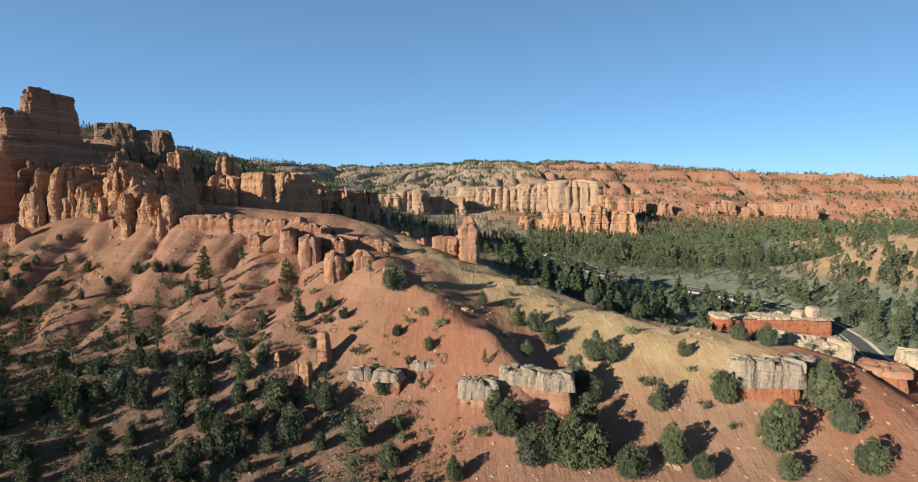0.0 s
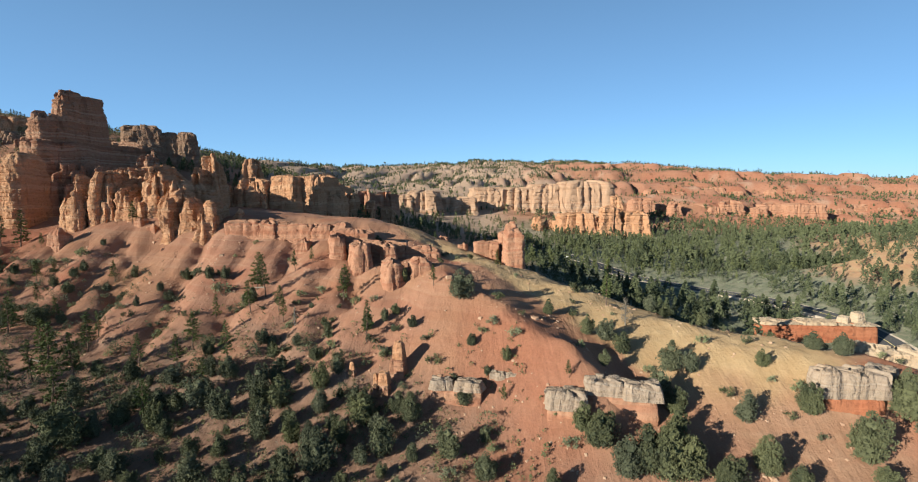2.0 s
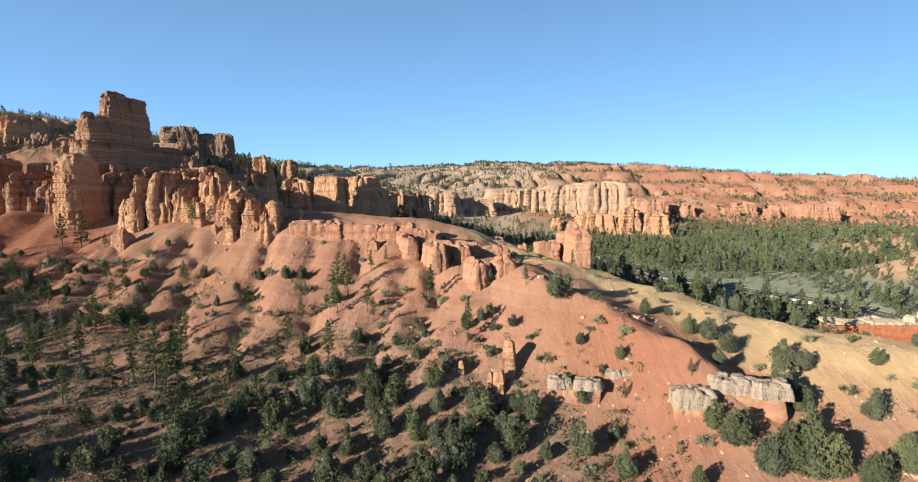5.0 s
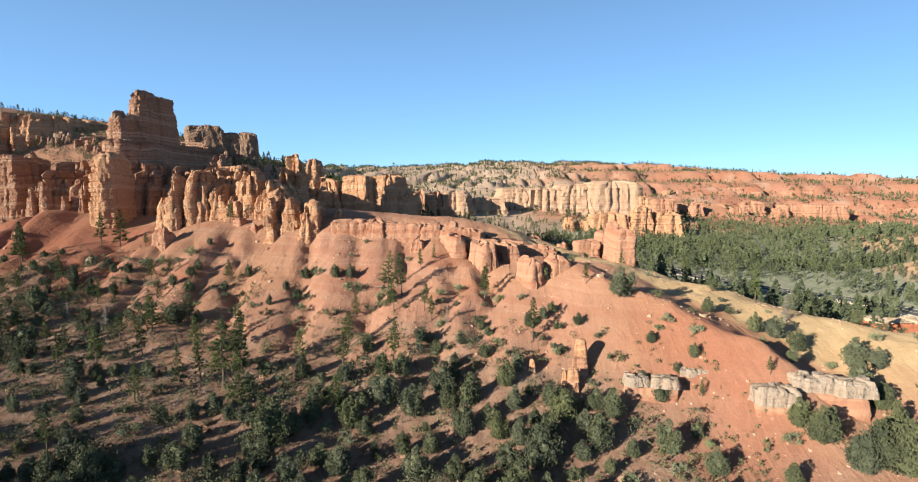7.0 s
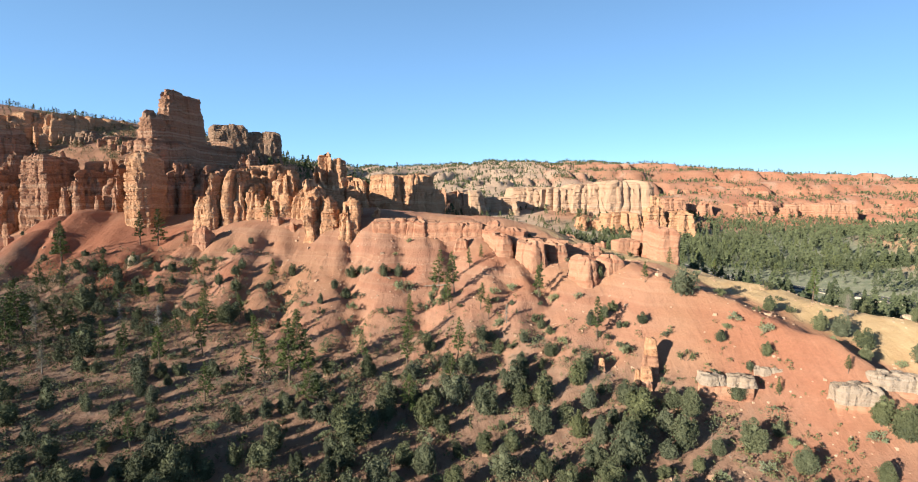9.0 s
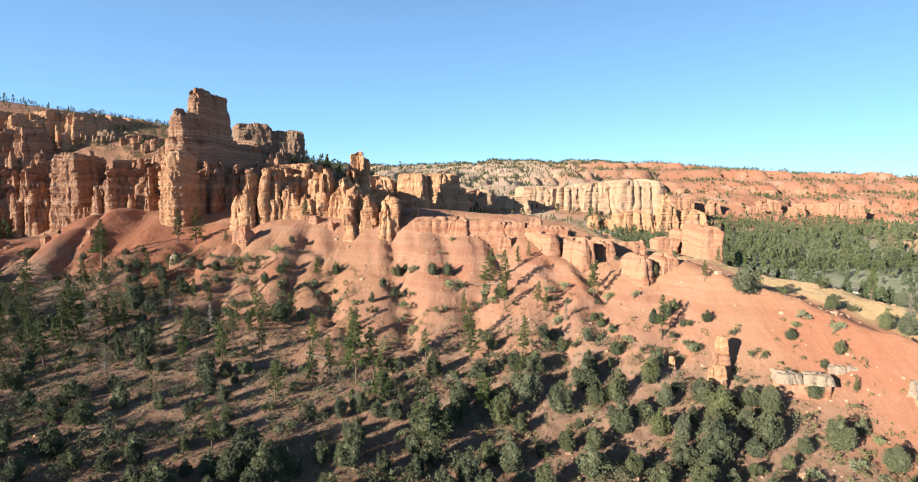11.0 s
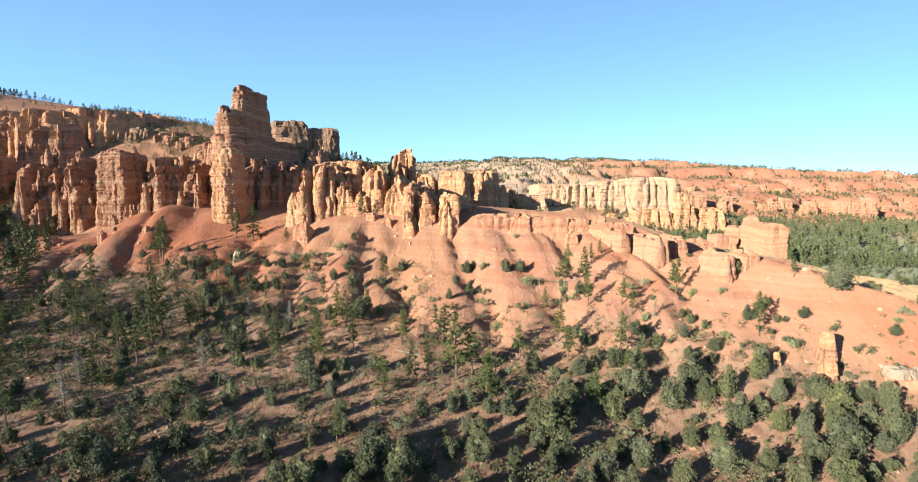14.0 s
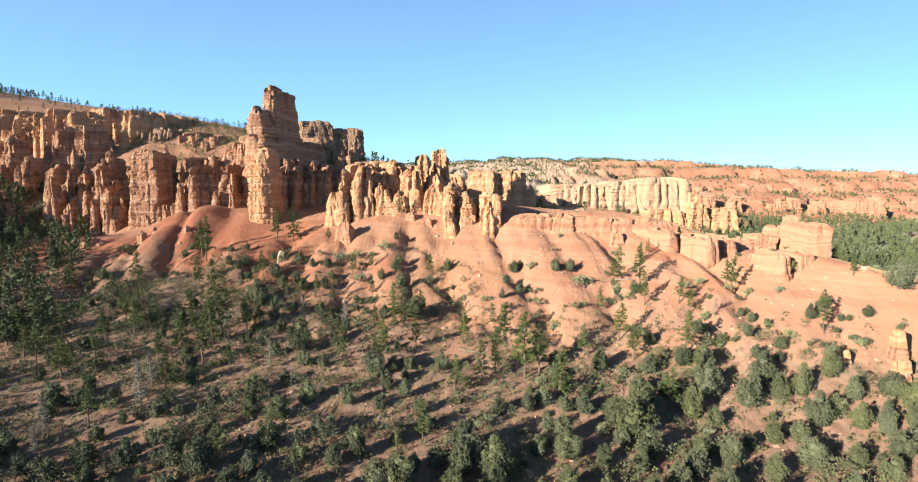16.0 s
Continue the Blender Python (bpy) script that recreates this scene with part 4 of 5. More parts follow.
capped(52.0, 82.5, 62.5, 80.0, 36.8, 32.2, 28.0, 6.0, 14, 2, cream_rock)
capped(62.0, 79.0, 69.0, 76.5, 33.4, 31.8, 25.0, 6.5, 16, 2, red_rock)
capped(74.0, 82.0, 84.0, 80.0, 34.2, 31.0, 24.0, 5.0, 17, 2, cream_rock)
capped(-11.2, 88.4, -8.4, 88.0, 42.6, 41.6, 40.2, 1.4, 18, 2, cream_rock, red_rock)


def boulder(x, y, top, w, d, mat, seed, label, sunk=0.8, **shape):
    low = ground_at(x, y) - sunk
    ob = block("boulder", x, y, low, top, w, d, 0.2 * seed, mat, seed + 40, None, square=4.0, **shape)
    return tagged(ob, label, "boulder", "boulders of the slope")


def spire(x, y, top, w, seed, label):
    """A standing stone in two beds: an orange foot and a paler head."""
    thing = new("rock_spire")
    low = ground_at(x, y) - 0.8
    mid = low + (top - low) * 0.52
    block("foot", x, y, low, mid + 0.15, w * 1.12, w, -0.3, orange_rock, seed, thing, taper=0.92, teeth=0.03, flare=0.2)
    block("head", x - 0.03 * w, y, mid, top, w * 0.98, w * 0.85, -0.3, gold_rock, seed + 1, thing, "pale orange upper bed", taper=0.78, teeth=0.06, flare=0.0)
    return tagged(thing, label, "rock spire", "spires of the slope")


spire(-20.8, 76.6, 38.4, 2.3, 21, "free standing pale orange rock spire on the slope")
spire(-24.0, 73.4, 34.5, 1.1, 23, "thin short rock stub beside a taller one")
spire(-22.6, 73.2, 34.9, 1.8, 25, "broken orange rock stub with a pale head")
spire(-28.2, 77.2, 34.9, 1.3, 27, "small pale rock stub on the slope")
boulder(-135.3, 131.2, 44.2, 2.8, 2.6, cream_rock, 1, "cream white boulder standing at the slope foot", taper=0.85)
boulder(88.5, 125.6, 31.2, 3.6, 3.0, cream_rock, 2, "cream block perched on the red wall", sunk=-5.5, taper=0.8)
boulder(85.5, 126.0, 29.9, 4.2, 3.0, cream_rock, 3, "low cream block on the red wall", sunk=-5.0, taper=0.8)


def rock_tower():
    """The great bedded tower: walls in one line that step up to it, with a sheer shaded side."""
    thing = new("rock_tower")
    for k, (x0, y0, x1, y1, top, w, gap, teeth) in enumerate(((-159.4, 190, -157.2, 213, 98.0, 7.8, 6.0, 0.05), (-159.0, 191.0, -158.0, 204, 100.2, 6.4, 4.0, 0.06), (-161.4, 181, -159.8, 196, 89.8, 7.4, 4.0, 0.06), (-159.5, 176, -156.0, 216, 80.0, 11.0, 4.5, 0.06), (-151.0, 157.5, -153.0, 174, 73.7, 10.0, 5.0, 0.03))):
        x, y, n = (x0 + x1) / 2, (y0 + y1) / 2, math.hypot(x1 - x0, y1 - y0)
        low = ground_at(x, y) - 10
        cv, cf = cliff_shape(w, n, top - low, low, 60 + k, (0.84, 0.6, 0.85, 0.93, 0.84)[k], gap=gap, cleft=0.7 if k < 4 else 1.0, ledge=0.3, tiers=0.1, teeth=teeth, flare=1.2, square=6.0, rough=0.32, pitch=0.5, most=100)
        # front pillar takes the lighter gold, its sunlit look put into the colour
        piece = make("bedded_block", cv, cf, gold_rock if k == 4 else orange_rock, thing, crisp=36)
        piece.location, piece.rotation_euler = (x, y, low), (0, 0, math.atan2(x0 - x1, y1 - y0))
    return tagged(thing, "tall bedded orange rock tower above the pillars", "rock tower")


rock_tower()


# ---- plants ----
def tufts(points, size, count, rnd, flat=1.0):
    """Small blades strewn round many points at once, four corners each."""
    c = np.repeat(np.asarray(points, float).reshape(-1, 3), count, axis=0)
    c = c + rnd.normal(0, size * 0.6, c.shape)
    u = rnd.normal(0, 1, c.shape)
    u /= np.linalg.norm(u, axis=1, keepdims=True)
    v = np.cross(u, rnd.normal(0, 1, c.shape))
    v /= np.linalg.norm(v, axis=1, keepdims=True) + 1e-9
    u = u * size * rnd.uniform(0.6, 1.2, (len(c), 1)) * np.array([1, 1, flat])
    v = v * size * rnd.uniform(0.3, 0.6, (len(c), 1))
    return np.stack([c - u - v * 0.4, c + v, c + u - v * 0.3, c - v], 1)


def lobe(centre, size, seed):
    """A lumpy inner mass that fills a clump of foliage."""
    bm = bmesh.new()
    bmesh.ops.create_icosphere(bm, subdivisions=2, radius=1.0)
    verts = []
    for v in bm.verts:
        n = noise.noise(v.co * 1.6 + Vector((seed * 3.1, 0, 0)))
        r = size * (0.78 + 0.5 * n)
        verts.append((centre[0] + v.co.x * r, centre[1] + v.co.y * r, centre[2] + v.co.z * r * 0.85))
    faces = [tuple(v.index for v in f.verts) for f in bm.faces]
    bm.free()
    return verts, faces


def blades_mesh(name, blades, mat, parent=None, inner=()):
    verts = np.concatenate(blades).reshape(-1, 3)
    faces = np.arange(len(verts)).reshape(-1, 4).tolist()
    verts = verts.tolist()
    for lv, lf in inner:
        b = len(verts)
        verts += lv
        faces += [tuple(b + i for i in f) for f in lf]
    return make(name, verts, faces, mat, parent, soft=False)


def limb(verts, faces, p, q, r0, r1, sides=6):
    p, q = np.array(p, float), np.array(q, float)
    ax = (q - p) / np.linalg.norm(q - p)
    u = np.cross(ax, (0.3, 0.9, 0.2))
    u /= np.linalg.norm(u)
    v = np.cross(ax, u)
    b = len(verts)
    for c, r in ((p, r0), (q, r1)):
        for i in range(sides):
            a = 6.2832 * i / sides
            verts.append(tuple(c + r * (math.cos(a) * u + math.sin(a) * v)))
    for i in range(sides):
        j = (i + 1) % sides
        faces.append((b + i, b + j, b + sides + j, b + sides + i))
    faces.append(tuple(b + sides + i for i in range(sides)))


def juniper(seed):
    """A broad, many-lobed tree 5 m high."""
    rnd = np.random.RandomState(100 + seed)
    tree = new("juniper_tree")
    tv, tf, blades, inner = [], [], [], []
    limb(tv, tf, (0, 0, -0.6), (0, 0, 0.7), 0.24, 0.18, 7)
    leaders, broad = rnd.randint(4, 8), rnd.uniform(1.15, 1.6)
    for k in range(leaders):                       # upright tapering masses that grow from one foot
        a, off = k * 2.4 + rnd.uniform(-0.5, 0.5), 0.0 if k == 0 else rnd.uniform(0.6, 1.15) * broad
        ox, oy = math.cos(a) * off, math.sin(a) * off
        high = 4.8 if k == 0 else rnd.uniform(2.2, 4.4)
        rad = rnd.uniform(0.8, 1.1) * broad * (1.0 if k == 0 else 0.8)
        limb(tv, tf, (0, 0, 0.3), (ox, oy, high * 0.7), 0.12, 0.03, 5)
        t = rnd.uniform(0, 1, 250) ** 0.9
        turn = rnd.uniform(0, 6.283, 250)
        swell = np.sin(math.pi * (0.16 + 0.82 * t)) ** 0.75 * (1 + 0.22 * np.sin(3 * turn + 4 * t + k) + 0.14 * np.sin(7 * turn - 9 * t + seed))
        r = rad * swell * rnd.uniform(0.62, 1.08, 250)
        z = 0.3 + (high - 0.3) * t
        blades.append(tufts(np.stack([ox * (0.4 + 0.6 * t) + r * np.cos(turn), oy * (0.4 + 0.6 * t) + r * np.sin(turn), z], -1), 0.105, 5, rnd, 1.7))
        for f in (0.25, 0.5, 0.72):
            inner.append(lobe((ox * (0.4 + 0.6 * f), oy * (0.4 + 0.6 * f), 0.3 + (high - 0.3) * f), rad * 0.72 * math.sin(math.pi * (0.16 + 0.82 * f)) ** 0.75, seed * 20 + k * 3 + f))
    make("trunk", tv, tf, bark, tree)
    blades_mesh("crown", blades, juniper_leaf, tree, inner)
    return tagged(tree, "dark green rounded juniper with dense foliage on red soil", "tree", "trees on the flats")


def ponderosa(seed):
    """A slim pine 10 m high with open tiers of branches."""
    rnd = np.random.RandomState(300 + seed)
    tree = new("pine_tree")
    tv, tf, blades = [], [], []
    p = np.array([0, 0, -0.6])
    spine = [p]
    for k in range(6):
        p = p + np.array([rnd.normal(0, 0.09), rnd.normal(0, 0.09), 1.75])
        spine.append(p)
    for k in range(6):
        limb(tv, tf, spine[k], spine[k + 1], 0.2 - 0.028 * k, 0.2 - 0.028 * (k + 1), 7)
    bare = rnd.uniform(0.14, 0.32)
    for k in range(46):
        f = bare + (1 - bare) * (k + rnd.uniform(0, 0.8)) / 46
        z = f * 9.8
        i = min(5, int((z + 0.6) / 1.75))
        c = spine[i] + (spine[i + 1] - spine[i]) * ((z + 0.6) / 1.75 - i)
        reach = (0.3 + 2.3 * (1 - f) ** 0.7) * rnd.uniform(0.4, 1.1)
        a = k * 2.4 + rnd.uniform(-0.6, 0.6)
        tip = c + np.array([math.cos(a) * reach, math.sin(a) * reach, rnd.uniform(-0.15, 0.35)])
        limb(tv, tf, c, tip, 0.045, 0.012, 4)
        s = np.linspace(0.4, 1.0, max(2, int(reach * 4.6)))[:, None]
        blades.append(tufts(c + (tip - c) * s + rnd.normal(0, 0.1, (len(s), 3)), 0.19, 9, rnd, 0.7))
    blades.append(tufts(spine[6], 0.22, 12, rnd))
    make("trunk", tv, tf, bark, tree)
    blades_mesh("crown", blades, pine_needle, tree)
    return tagged(tree, "slender ponderosa pine with open tiers on the bare red slope", "tree", "pines of the slope")


def snag(seed):
    """A dead grey tree 7 m high with bare twigs."""
    rnd = np.random.RandomState(500 + seed)
    tree = new("dead_tree")
    tv, tf, twigs, wf = [], [], [], []
    limb(tv, tf, (0, 0, -0.5), (0.1, 0.05, 3.5), 0.16, 0.1)
    limb(tv, tf, (0.1, 0.05, 3.5), (0.05, 0.2, 7.0), 0.1, 0.02)
    for k in range(80):
        z = rnd.uniform(0.5, 6.8)
        a, reach = rnd.uniform(0, 6.28), rnd.uniform(0.4, 1.0) * (1.9 - 0.22 * z)
        tip = np.array([math.cos(a) * reach, math.sin(a) * reach, z + rnd.uniform(0.1, 0.7)])
        limb(twigs, wf, (0.07, 0.07, z), tip, 0.05, 0.015, 4)
        for _ in range(5):
            q = np.array([0.07, 0.07, z]) + (tip - np.array([0.07, 0.07, z])) * rnd.uniform(0.4, 0.95)
            limb(twigs, wf, q, q + rnd.normal(0, 0.28, 3) + np.array([0, 0, 0.15]), 0.035, 0.012, 3)
    make("trunk", tv, tf, dry_wood, tree)
    make("crown", twigs, wf, dry_wood, tree)
    return tagged(tree, "dead bare grey tree with dry twigs", "dead tree", "dead trees")


def shrub(seed):
    """A low grey-green bush 1 m high."""
    rnd = np.random.RandomState(700 + seed)
    bush = new("shrub")
    tv, tf, blades = [], [], []
    for k in range(7):
        a, reach = rnd.uniform(0, 6.28), rnd.uniform(0.3, 0.8)
        tip = (math.cos(a) * reach, math.sin(a) * reach, rnd.uniform(0.4, 0.9))
        limb(tv, tf, (0, 0, -0.2), tip, 0.03, 0.012, 4)
        blades.append(tufts(np.array(tip) + rnd.normal(0, 0.17, (18, 3)), 0.09, 5, rnd))
    make("stem", tv, tf, bark, bush)
    blades_mesh("foliage", blades, juniper_leaf if seed % 2 else sage_leaf, bush)
    return tagged(bush, "low green shrub on bare soil" if seed % 2 else "low grey-green sagebrush on bare soil", "shrub", "shrubs of the slope")


KINDS = {"juniper": [juniper(i) for i in range(7)], "pine": [ponderosa(i) for i in range(6)], "snag": [snag(i) for i in range(2)], "shrub": [shrub(i) for i in range(4)]}
used = {id(ob): False for many in KINDS.values() for ob in many}
planted = []
pick = random.Random(5)


def plant(kind, x, y, size, which=None):
    """Sets a tree of that kind on the ground; size is a factor on its height."""
    ob = KINDS[kind][pick.randrange(len(KINDS[kind])) if which is None else which]
    wide = size * pick.uniform(0.88, 1.15)
    m = Matrix.LocRotScale((x, y, ground_at(x, y)), Euler((pick.uniform(-0.05, 0.05), pick.uniform(-0.05, 0.05), pick.uniform(0, 6.28))), (wide, wide, size))
    planted.append((x, y))
    if not used[id(ob)]:
        used[id(ob)] = True
        ob.matrix_basis = m
    else:
        copy_thing(ob, Matrix.Identity(4)).matrix_basis = m


def scatter(kind, count, x0, x1, y0, y1, sizes, chance, gap, seed):
    rnd = np.random.RandomState(seed)
    tries = 0
    while count > 0 and tries < 20000:
        tries += 1
        x, y = rnd.uniform(x0, x1), rnd.uniform(y0, y1)
        if rnd.uniform() > chance(x, y) or any((x - a) ** 2 + (y - b) ** 2 < gap * gap for a, b in planted):
            continue
        plant(kind, x, y, rnd.uniform(*sizes))
        count -= 1


def flats(x, y):
    """How likely scrub grows at a place of the flats."""
    edge = 90 - 0.10 * (x + 60) - 18 * smooth(-45, -5, x) + 0.55 * np.clip(-98 - x, 0, 60)
    return (1 - 0.15 * smooth(-110, -90, x) * (1 - smooth(-30, -20, x))) * np.clip((1 - smooth(edge - 10, edge + 10, y)) * (0.55 + 0.45 * wavy(x, y, 22, 41)), 0, 1)


plant("juniper", 4.2, 63.0, 0.83)
plant("juniper", 10.9, 58.0, 1.24)
plant("juniper", 16.1, 62.0, 1.07)
plant("juniper", 16.0, 57.5, 1.12)
plant("pine", -51.7, 104.0, 0.88)
plant("pine", -48.2, 113.0, 0.49)
plant("pine", -34.6, 100.0, 0.72)
plant("pine", -52.6, 98.5, 0.65)
plant("pine", -46.5, 97.0, 0.53)
plant("pine", -27.2, 84.0, 0.71)
plant("juniper", -24.8, 88.5, 0.51)
plant("juniper", -22.9, 101.0, 0.73)
plant("pine", -16.3, 92.5, 0.39)
plant("juniper", -11.5, 88.0, 1.10)
plant("pine", -2.8, 114.0, 0.41)
plant("pine", -11.6, 213.5, 0.46)
plant("juniper", -32.6, 131.0, 0.57)
plant("juniper", -9.7, 77.5, 0.41)
plant("juniper", -4.5, 74.0, 0.50)
plant("shrub", -3.1, 77.0, 1.18)
plant("pine", 3.7, 68.5, 0.26)
plant("juniper", 4.2, 88.0, 0.59)
plant("juniper", 9.7, 83.0, 0.72)
plant("pine", 16.0, 94.0, 0.66)
plant("snag", 17.4, 87.0, 0.67)
plant("juniper", 20.5, 75.0, 0.99)
plant("juniper", 23.0, 73.5, 0.71)
plant("juniper", 32.8, 72.5, 0.56)
plant("juniper", 26.4, 64.5, 0.93)
plant("shrub", 27.4, 79.5, 1.22)
plant("juniper", 35.2, 65.5, 0.92)
plant("juniper", 39.1, 60.0, 1.37)
plant("juniper", 47.8, 65.0, 1.33)
plant("juniper", 48.3, 57.0, 0.99)
plant("juniper", 38.1, 56.0, 0.68)
plant("juniper", 25.5, 58.0, 1.05)
plant("juniper", 19.7, 56.0, 0.90)
plant("juniper", 13.5, 57.0, 1.47)
plant("juniper", 5.9, 61.0, 0.98)
plant("juniper", 8.4, 57.5, 1.05)
plant("juniper", -0.6, 56.0, 0.66)
plant("juniper", -13.0, 62.0, 0.96)
plant("juniper", -8.0, 64.5, 0.48)
plant("juniper", -8.4, 58.5, 0.75)
plant("juniper", 50.1, 68.0, 0.74)
plant("juniper", 46.5, 75.0, 0.76)
plant("juniper", 43.0, 76.5, 0.63)
plant("juniper", 14.5, 79.0, 0.76)
plant("juniper", 12.6, 82.0, 0.79)
plant("juniper", 10.1, 73.5, 0.53)
plant("juniper", 16.5, 69.0, 1.00)
plant("juniper", 17.9, 66.5, 0.80)
plant("juniper", 28.2, 56.0, 0.68)
plant("juniper", 49.2, 62.5, 0.90)
plant("shrub", 35.6, 68.0, 1.49)
plant("juniper", 45.7, 166.0, 1.60)
plant("pine", 42.8, 183.0, 1.10)
plant("juniper", 26.0, 98.5, 0.71)
plant("juniper", 32.1, 89.5, 0.65)
plant("juniper", 28.3, 96.5, 0.58)
plant("shrub", 11.3, 101.0, 1.99)
plant("juniper", -10.8, 70.0, 0.68)
plant("pine", -5.1, 69.5, 0.25)
plant("juniper", -20.2, 69.5, 0.67)
plant("juniper", -21.5, 63.0, 1.05)
plant("juniper", -27.6, 65.0, 0.81)
plant("juniper", -29.5, 60.5, 1.26)
plant("juniper", -34.4, 66.0, 0.83)
plant("juniper", -40.6, 78.0, 0.75)
plant("juniper", -31.7, 71.0, 0.77)
plant("juniper", -46.8, 72.0, 1.04)
plant("juniper", -41.3, 73.0, 0.88)
plant("shrub", -15.6, 76.0, 1.33)
plant("shrub", -19.8, 73.0, 0.96)
plant("shrub", -7.8, 79.0, 0.87)
plant("shrub", -12.5, 73.0, 0.96)
plant("shrub", 32.8, 70.0, 0.77)
plant("shrub", 32.3, 65.0, 0.86)
plant("shrub", 34.9, 62.5, 0.82)
plant("shrub", 1.3, 65.5, 0.72)
plant("juniper", -76.4, 120.0, 0.64)
plant("juniper", -67.7, 113.0, 0.65)
plant("juniper", -64.4, 113.5, 0.66)
plant("juniper", -78.7, 113.0, 0.49)
plant("juniper", -92.2, 125.5, 0.67)
plant("juniper", -96.4, 121.0, 0.47)
plant("juniper", -80.2, 106.5, 0.51)
plant("pine", -34.6, 102.5, 0.56)
plant("pine", -45.0, 95.0, 0.48)
plant("pine", -60.0, 90.5, 0.71)
plant("juniper", -46.4, 88.5, 0.60)
plant("snag", -41.9, 92.0, 0.51)
plant("juniper", -35.5, 91.0, 0.44)
plant("juniper", -39.4, 85.5, 0.49)
plant("juniper", -19.4, 84.5, 0.45)
plant("shrub", -24.0, 80.0, 1.05)
plant("shrub", -16.7, 80.5, 1.06)
plant("juniper", -53.5, 102.0, 0.59)
plant("pine", -60.7, 101.0, 0.49)
plant("juniper", -55.8, 87.5, 0.55)
plant("juniper", -37.3, 79.5, 0.42)
plant("juniper", -32.6, 75.0, 0.90)
plant("juniper", -35.4, 82.5, 0.52)
plant("shrub", -65.3, 100.0, 1.53)
plant("juniper", -49.1, 80.5, 0.78)
plant("juniper", -43.9, 86.0, 0.62)
plant("juniper", -104.5, 125.0, 0.60)
plant("shrub", -108.7, 130.0, 2.00)
plant("shrub", -115.8, 129.0, 1.70)
plant("shrub", -119.8, 128.0, 1.96)
plant("juniper", -24.8, 68.0, 0.98)
plant("juniper", -18.2, 68.0, 0.90)
plant("juniper", -7.4, 73.0, 0.32)
plant("pine", -78.7, 81.0, 1.12)
plant("pine", -83.3, 83.0, 0.75)
plant("pine", -85.9, 81.0, 0.68)
plant("pine", -67.5, 86.5, 0.57)
plant("juniper", -73.1, 84.0, 0.61)
plant("juniper", -73.6, 72.0, 0.61)
plant("juniper", -75.4, 65.0, 0.86)
plant("juniper", -65.5, 66.5, 1.44)
plant("juniper", -61.4, 72.0, 0.96)
plant("juniper", -54.6, 74.5, 0.72)
plant("juniper", -51.0, 75.0, 1.09)
plant("pine", -140.8, 143.0, 0.95)
plant("pine", -160.2, 139.0, 1.01)
plant("pine", -102.6, 101.5, 0.73)
plant("pine", -137.1, 145.0, 1.05)
plant("pine", -157.2, 135.0, 1.22)
plant("pine", -55.0, 108.5, 0.81)
plant("pine", -45.4, 116.5, 0.37)
plant("pine", -106.2, 147.5, 0.64)
plant("pine", -136.0, 97.0, 1.29)
plant("pine", -136.6, 94.5, 1.03)
plant("pine", -141.4, 92.0, 0.89)
plant("pine", -100.4, 98.0, 0.71)
plant("pine", -167.3, 122.0, 0.74)
plant("juniper", -135.0, 112.5, 1.22)
plant("juniper", -134.8, 123.5, 0.77)
plant("juniper", -125.9, 125.5, 0.48)
plant("juniper", -98.5, 103.0, 0.99)
plant("pine", -76.1, 82.5, 0.90)
plant("pine", -81.1, 93.0, 0.79)
plant("pine", -88.9, 91.5, 0.66)
plant("snag", -138.4, 74.5, 0.96)
plant("snag", -139.9, 80.0, 0.83)
plant("pine", -128.7, 113.5, 0.41)
plant("pine", -200.5, 144.0, 0.52)
plant("pine", -171.9, 128.5, 0.85)
plant("shrub", -72.8, 117.5, 1.55)
plant("juniper", -75.6, 111.0, 0.54)
plant("shrub", -62.1, 108.0, 2.37)
plant("juniper", -103.6, 81.5, 0.98)
plant("juniper", -118.2, 89.5, 1.30)
plant("pine", -120.3, 96.5, 0.47)
plant("juniper", -114.4, 62.5, 0.90)
plant("pine", -104.9, 89.5, 0.32)
plant("juniper", -42.3, 76.0, 1.10)
plant("shrub", -33.2, 83.5, 1.28)

scatter("juniper", 42, -190, -100, 86, 132, (0.3, 0.7), flats, 2.4, 17)
scatter("pine", 24, -190, -100, 84, 132, (0.4, 0.8), flats, 2.6, 21)
scatter("juniper", 28, -160, -104, 52, 80, (0.45, 0.85), lambda x, y: 1, 2.6, 18)
scatter("juniper", 16, -75, -25, 55, 82, (0.4, 0.9), flats, 2.8, 19)
scatter("juniper", 88, -170, 2, 50, 118, (0.3, 0.7), flats, 2.6, 11)
scatter("juniper", 26, -165, -20, 44, 62, (0.6, 1.0), lambda x, y: 1, 3.4, 23)
scatter("juniper", 24, -160, -84, 47, 62, (0.65, 1.1), lambda x, y: 1, 3.0, 27)
scatter("juniper", 30, -82, -24, 48, 74, (0.55, 1.1), lambda x, y: 1, 2.8, 25)
scatter("pine", 38, -200, -40, 60, 120, (0.4, 0.85), flats, 2.6, 12)
scatter("shrub", 280, -180, 70, 56, 130, (0.5, 1.3), lambda x, y: flats(x, y + 8) + 0.13, 1.5, 14)
brush = random.Random(8)
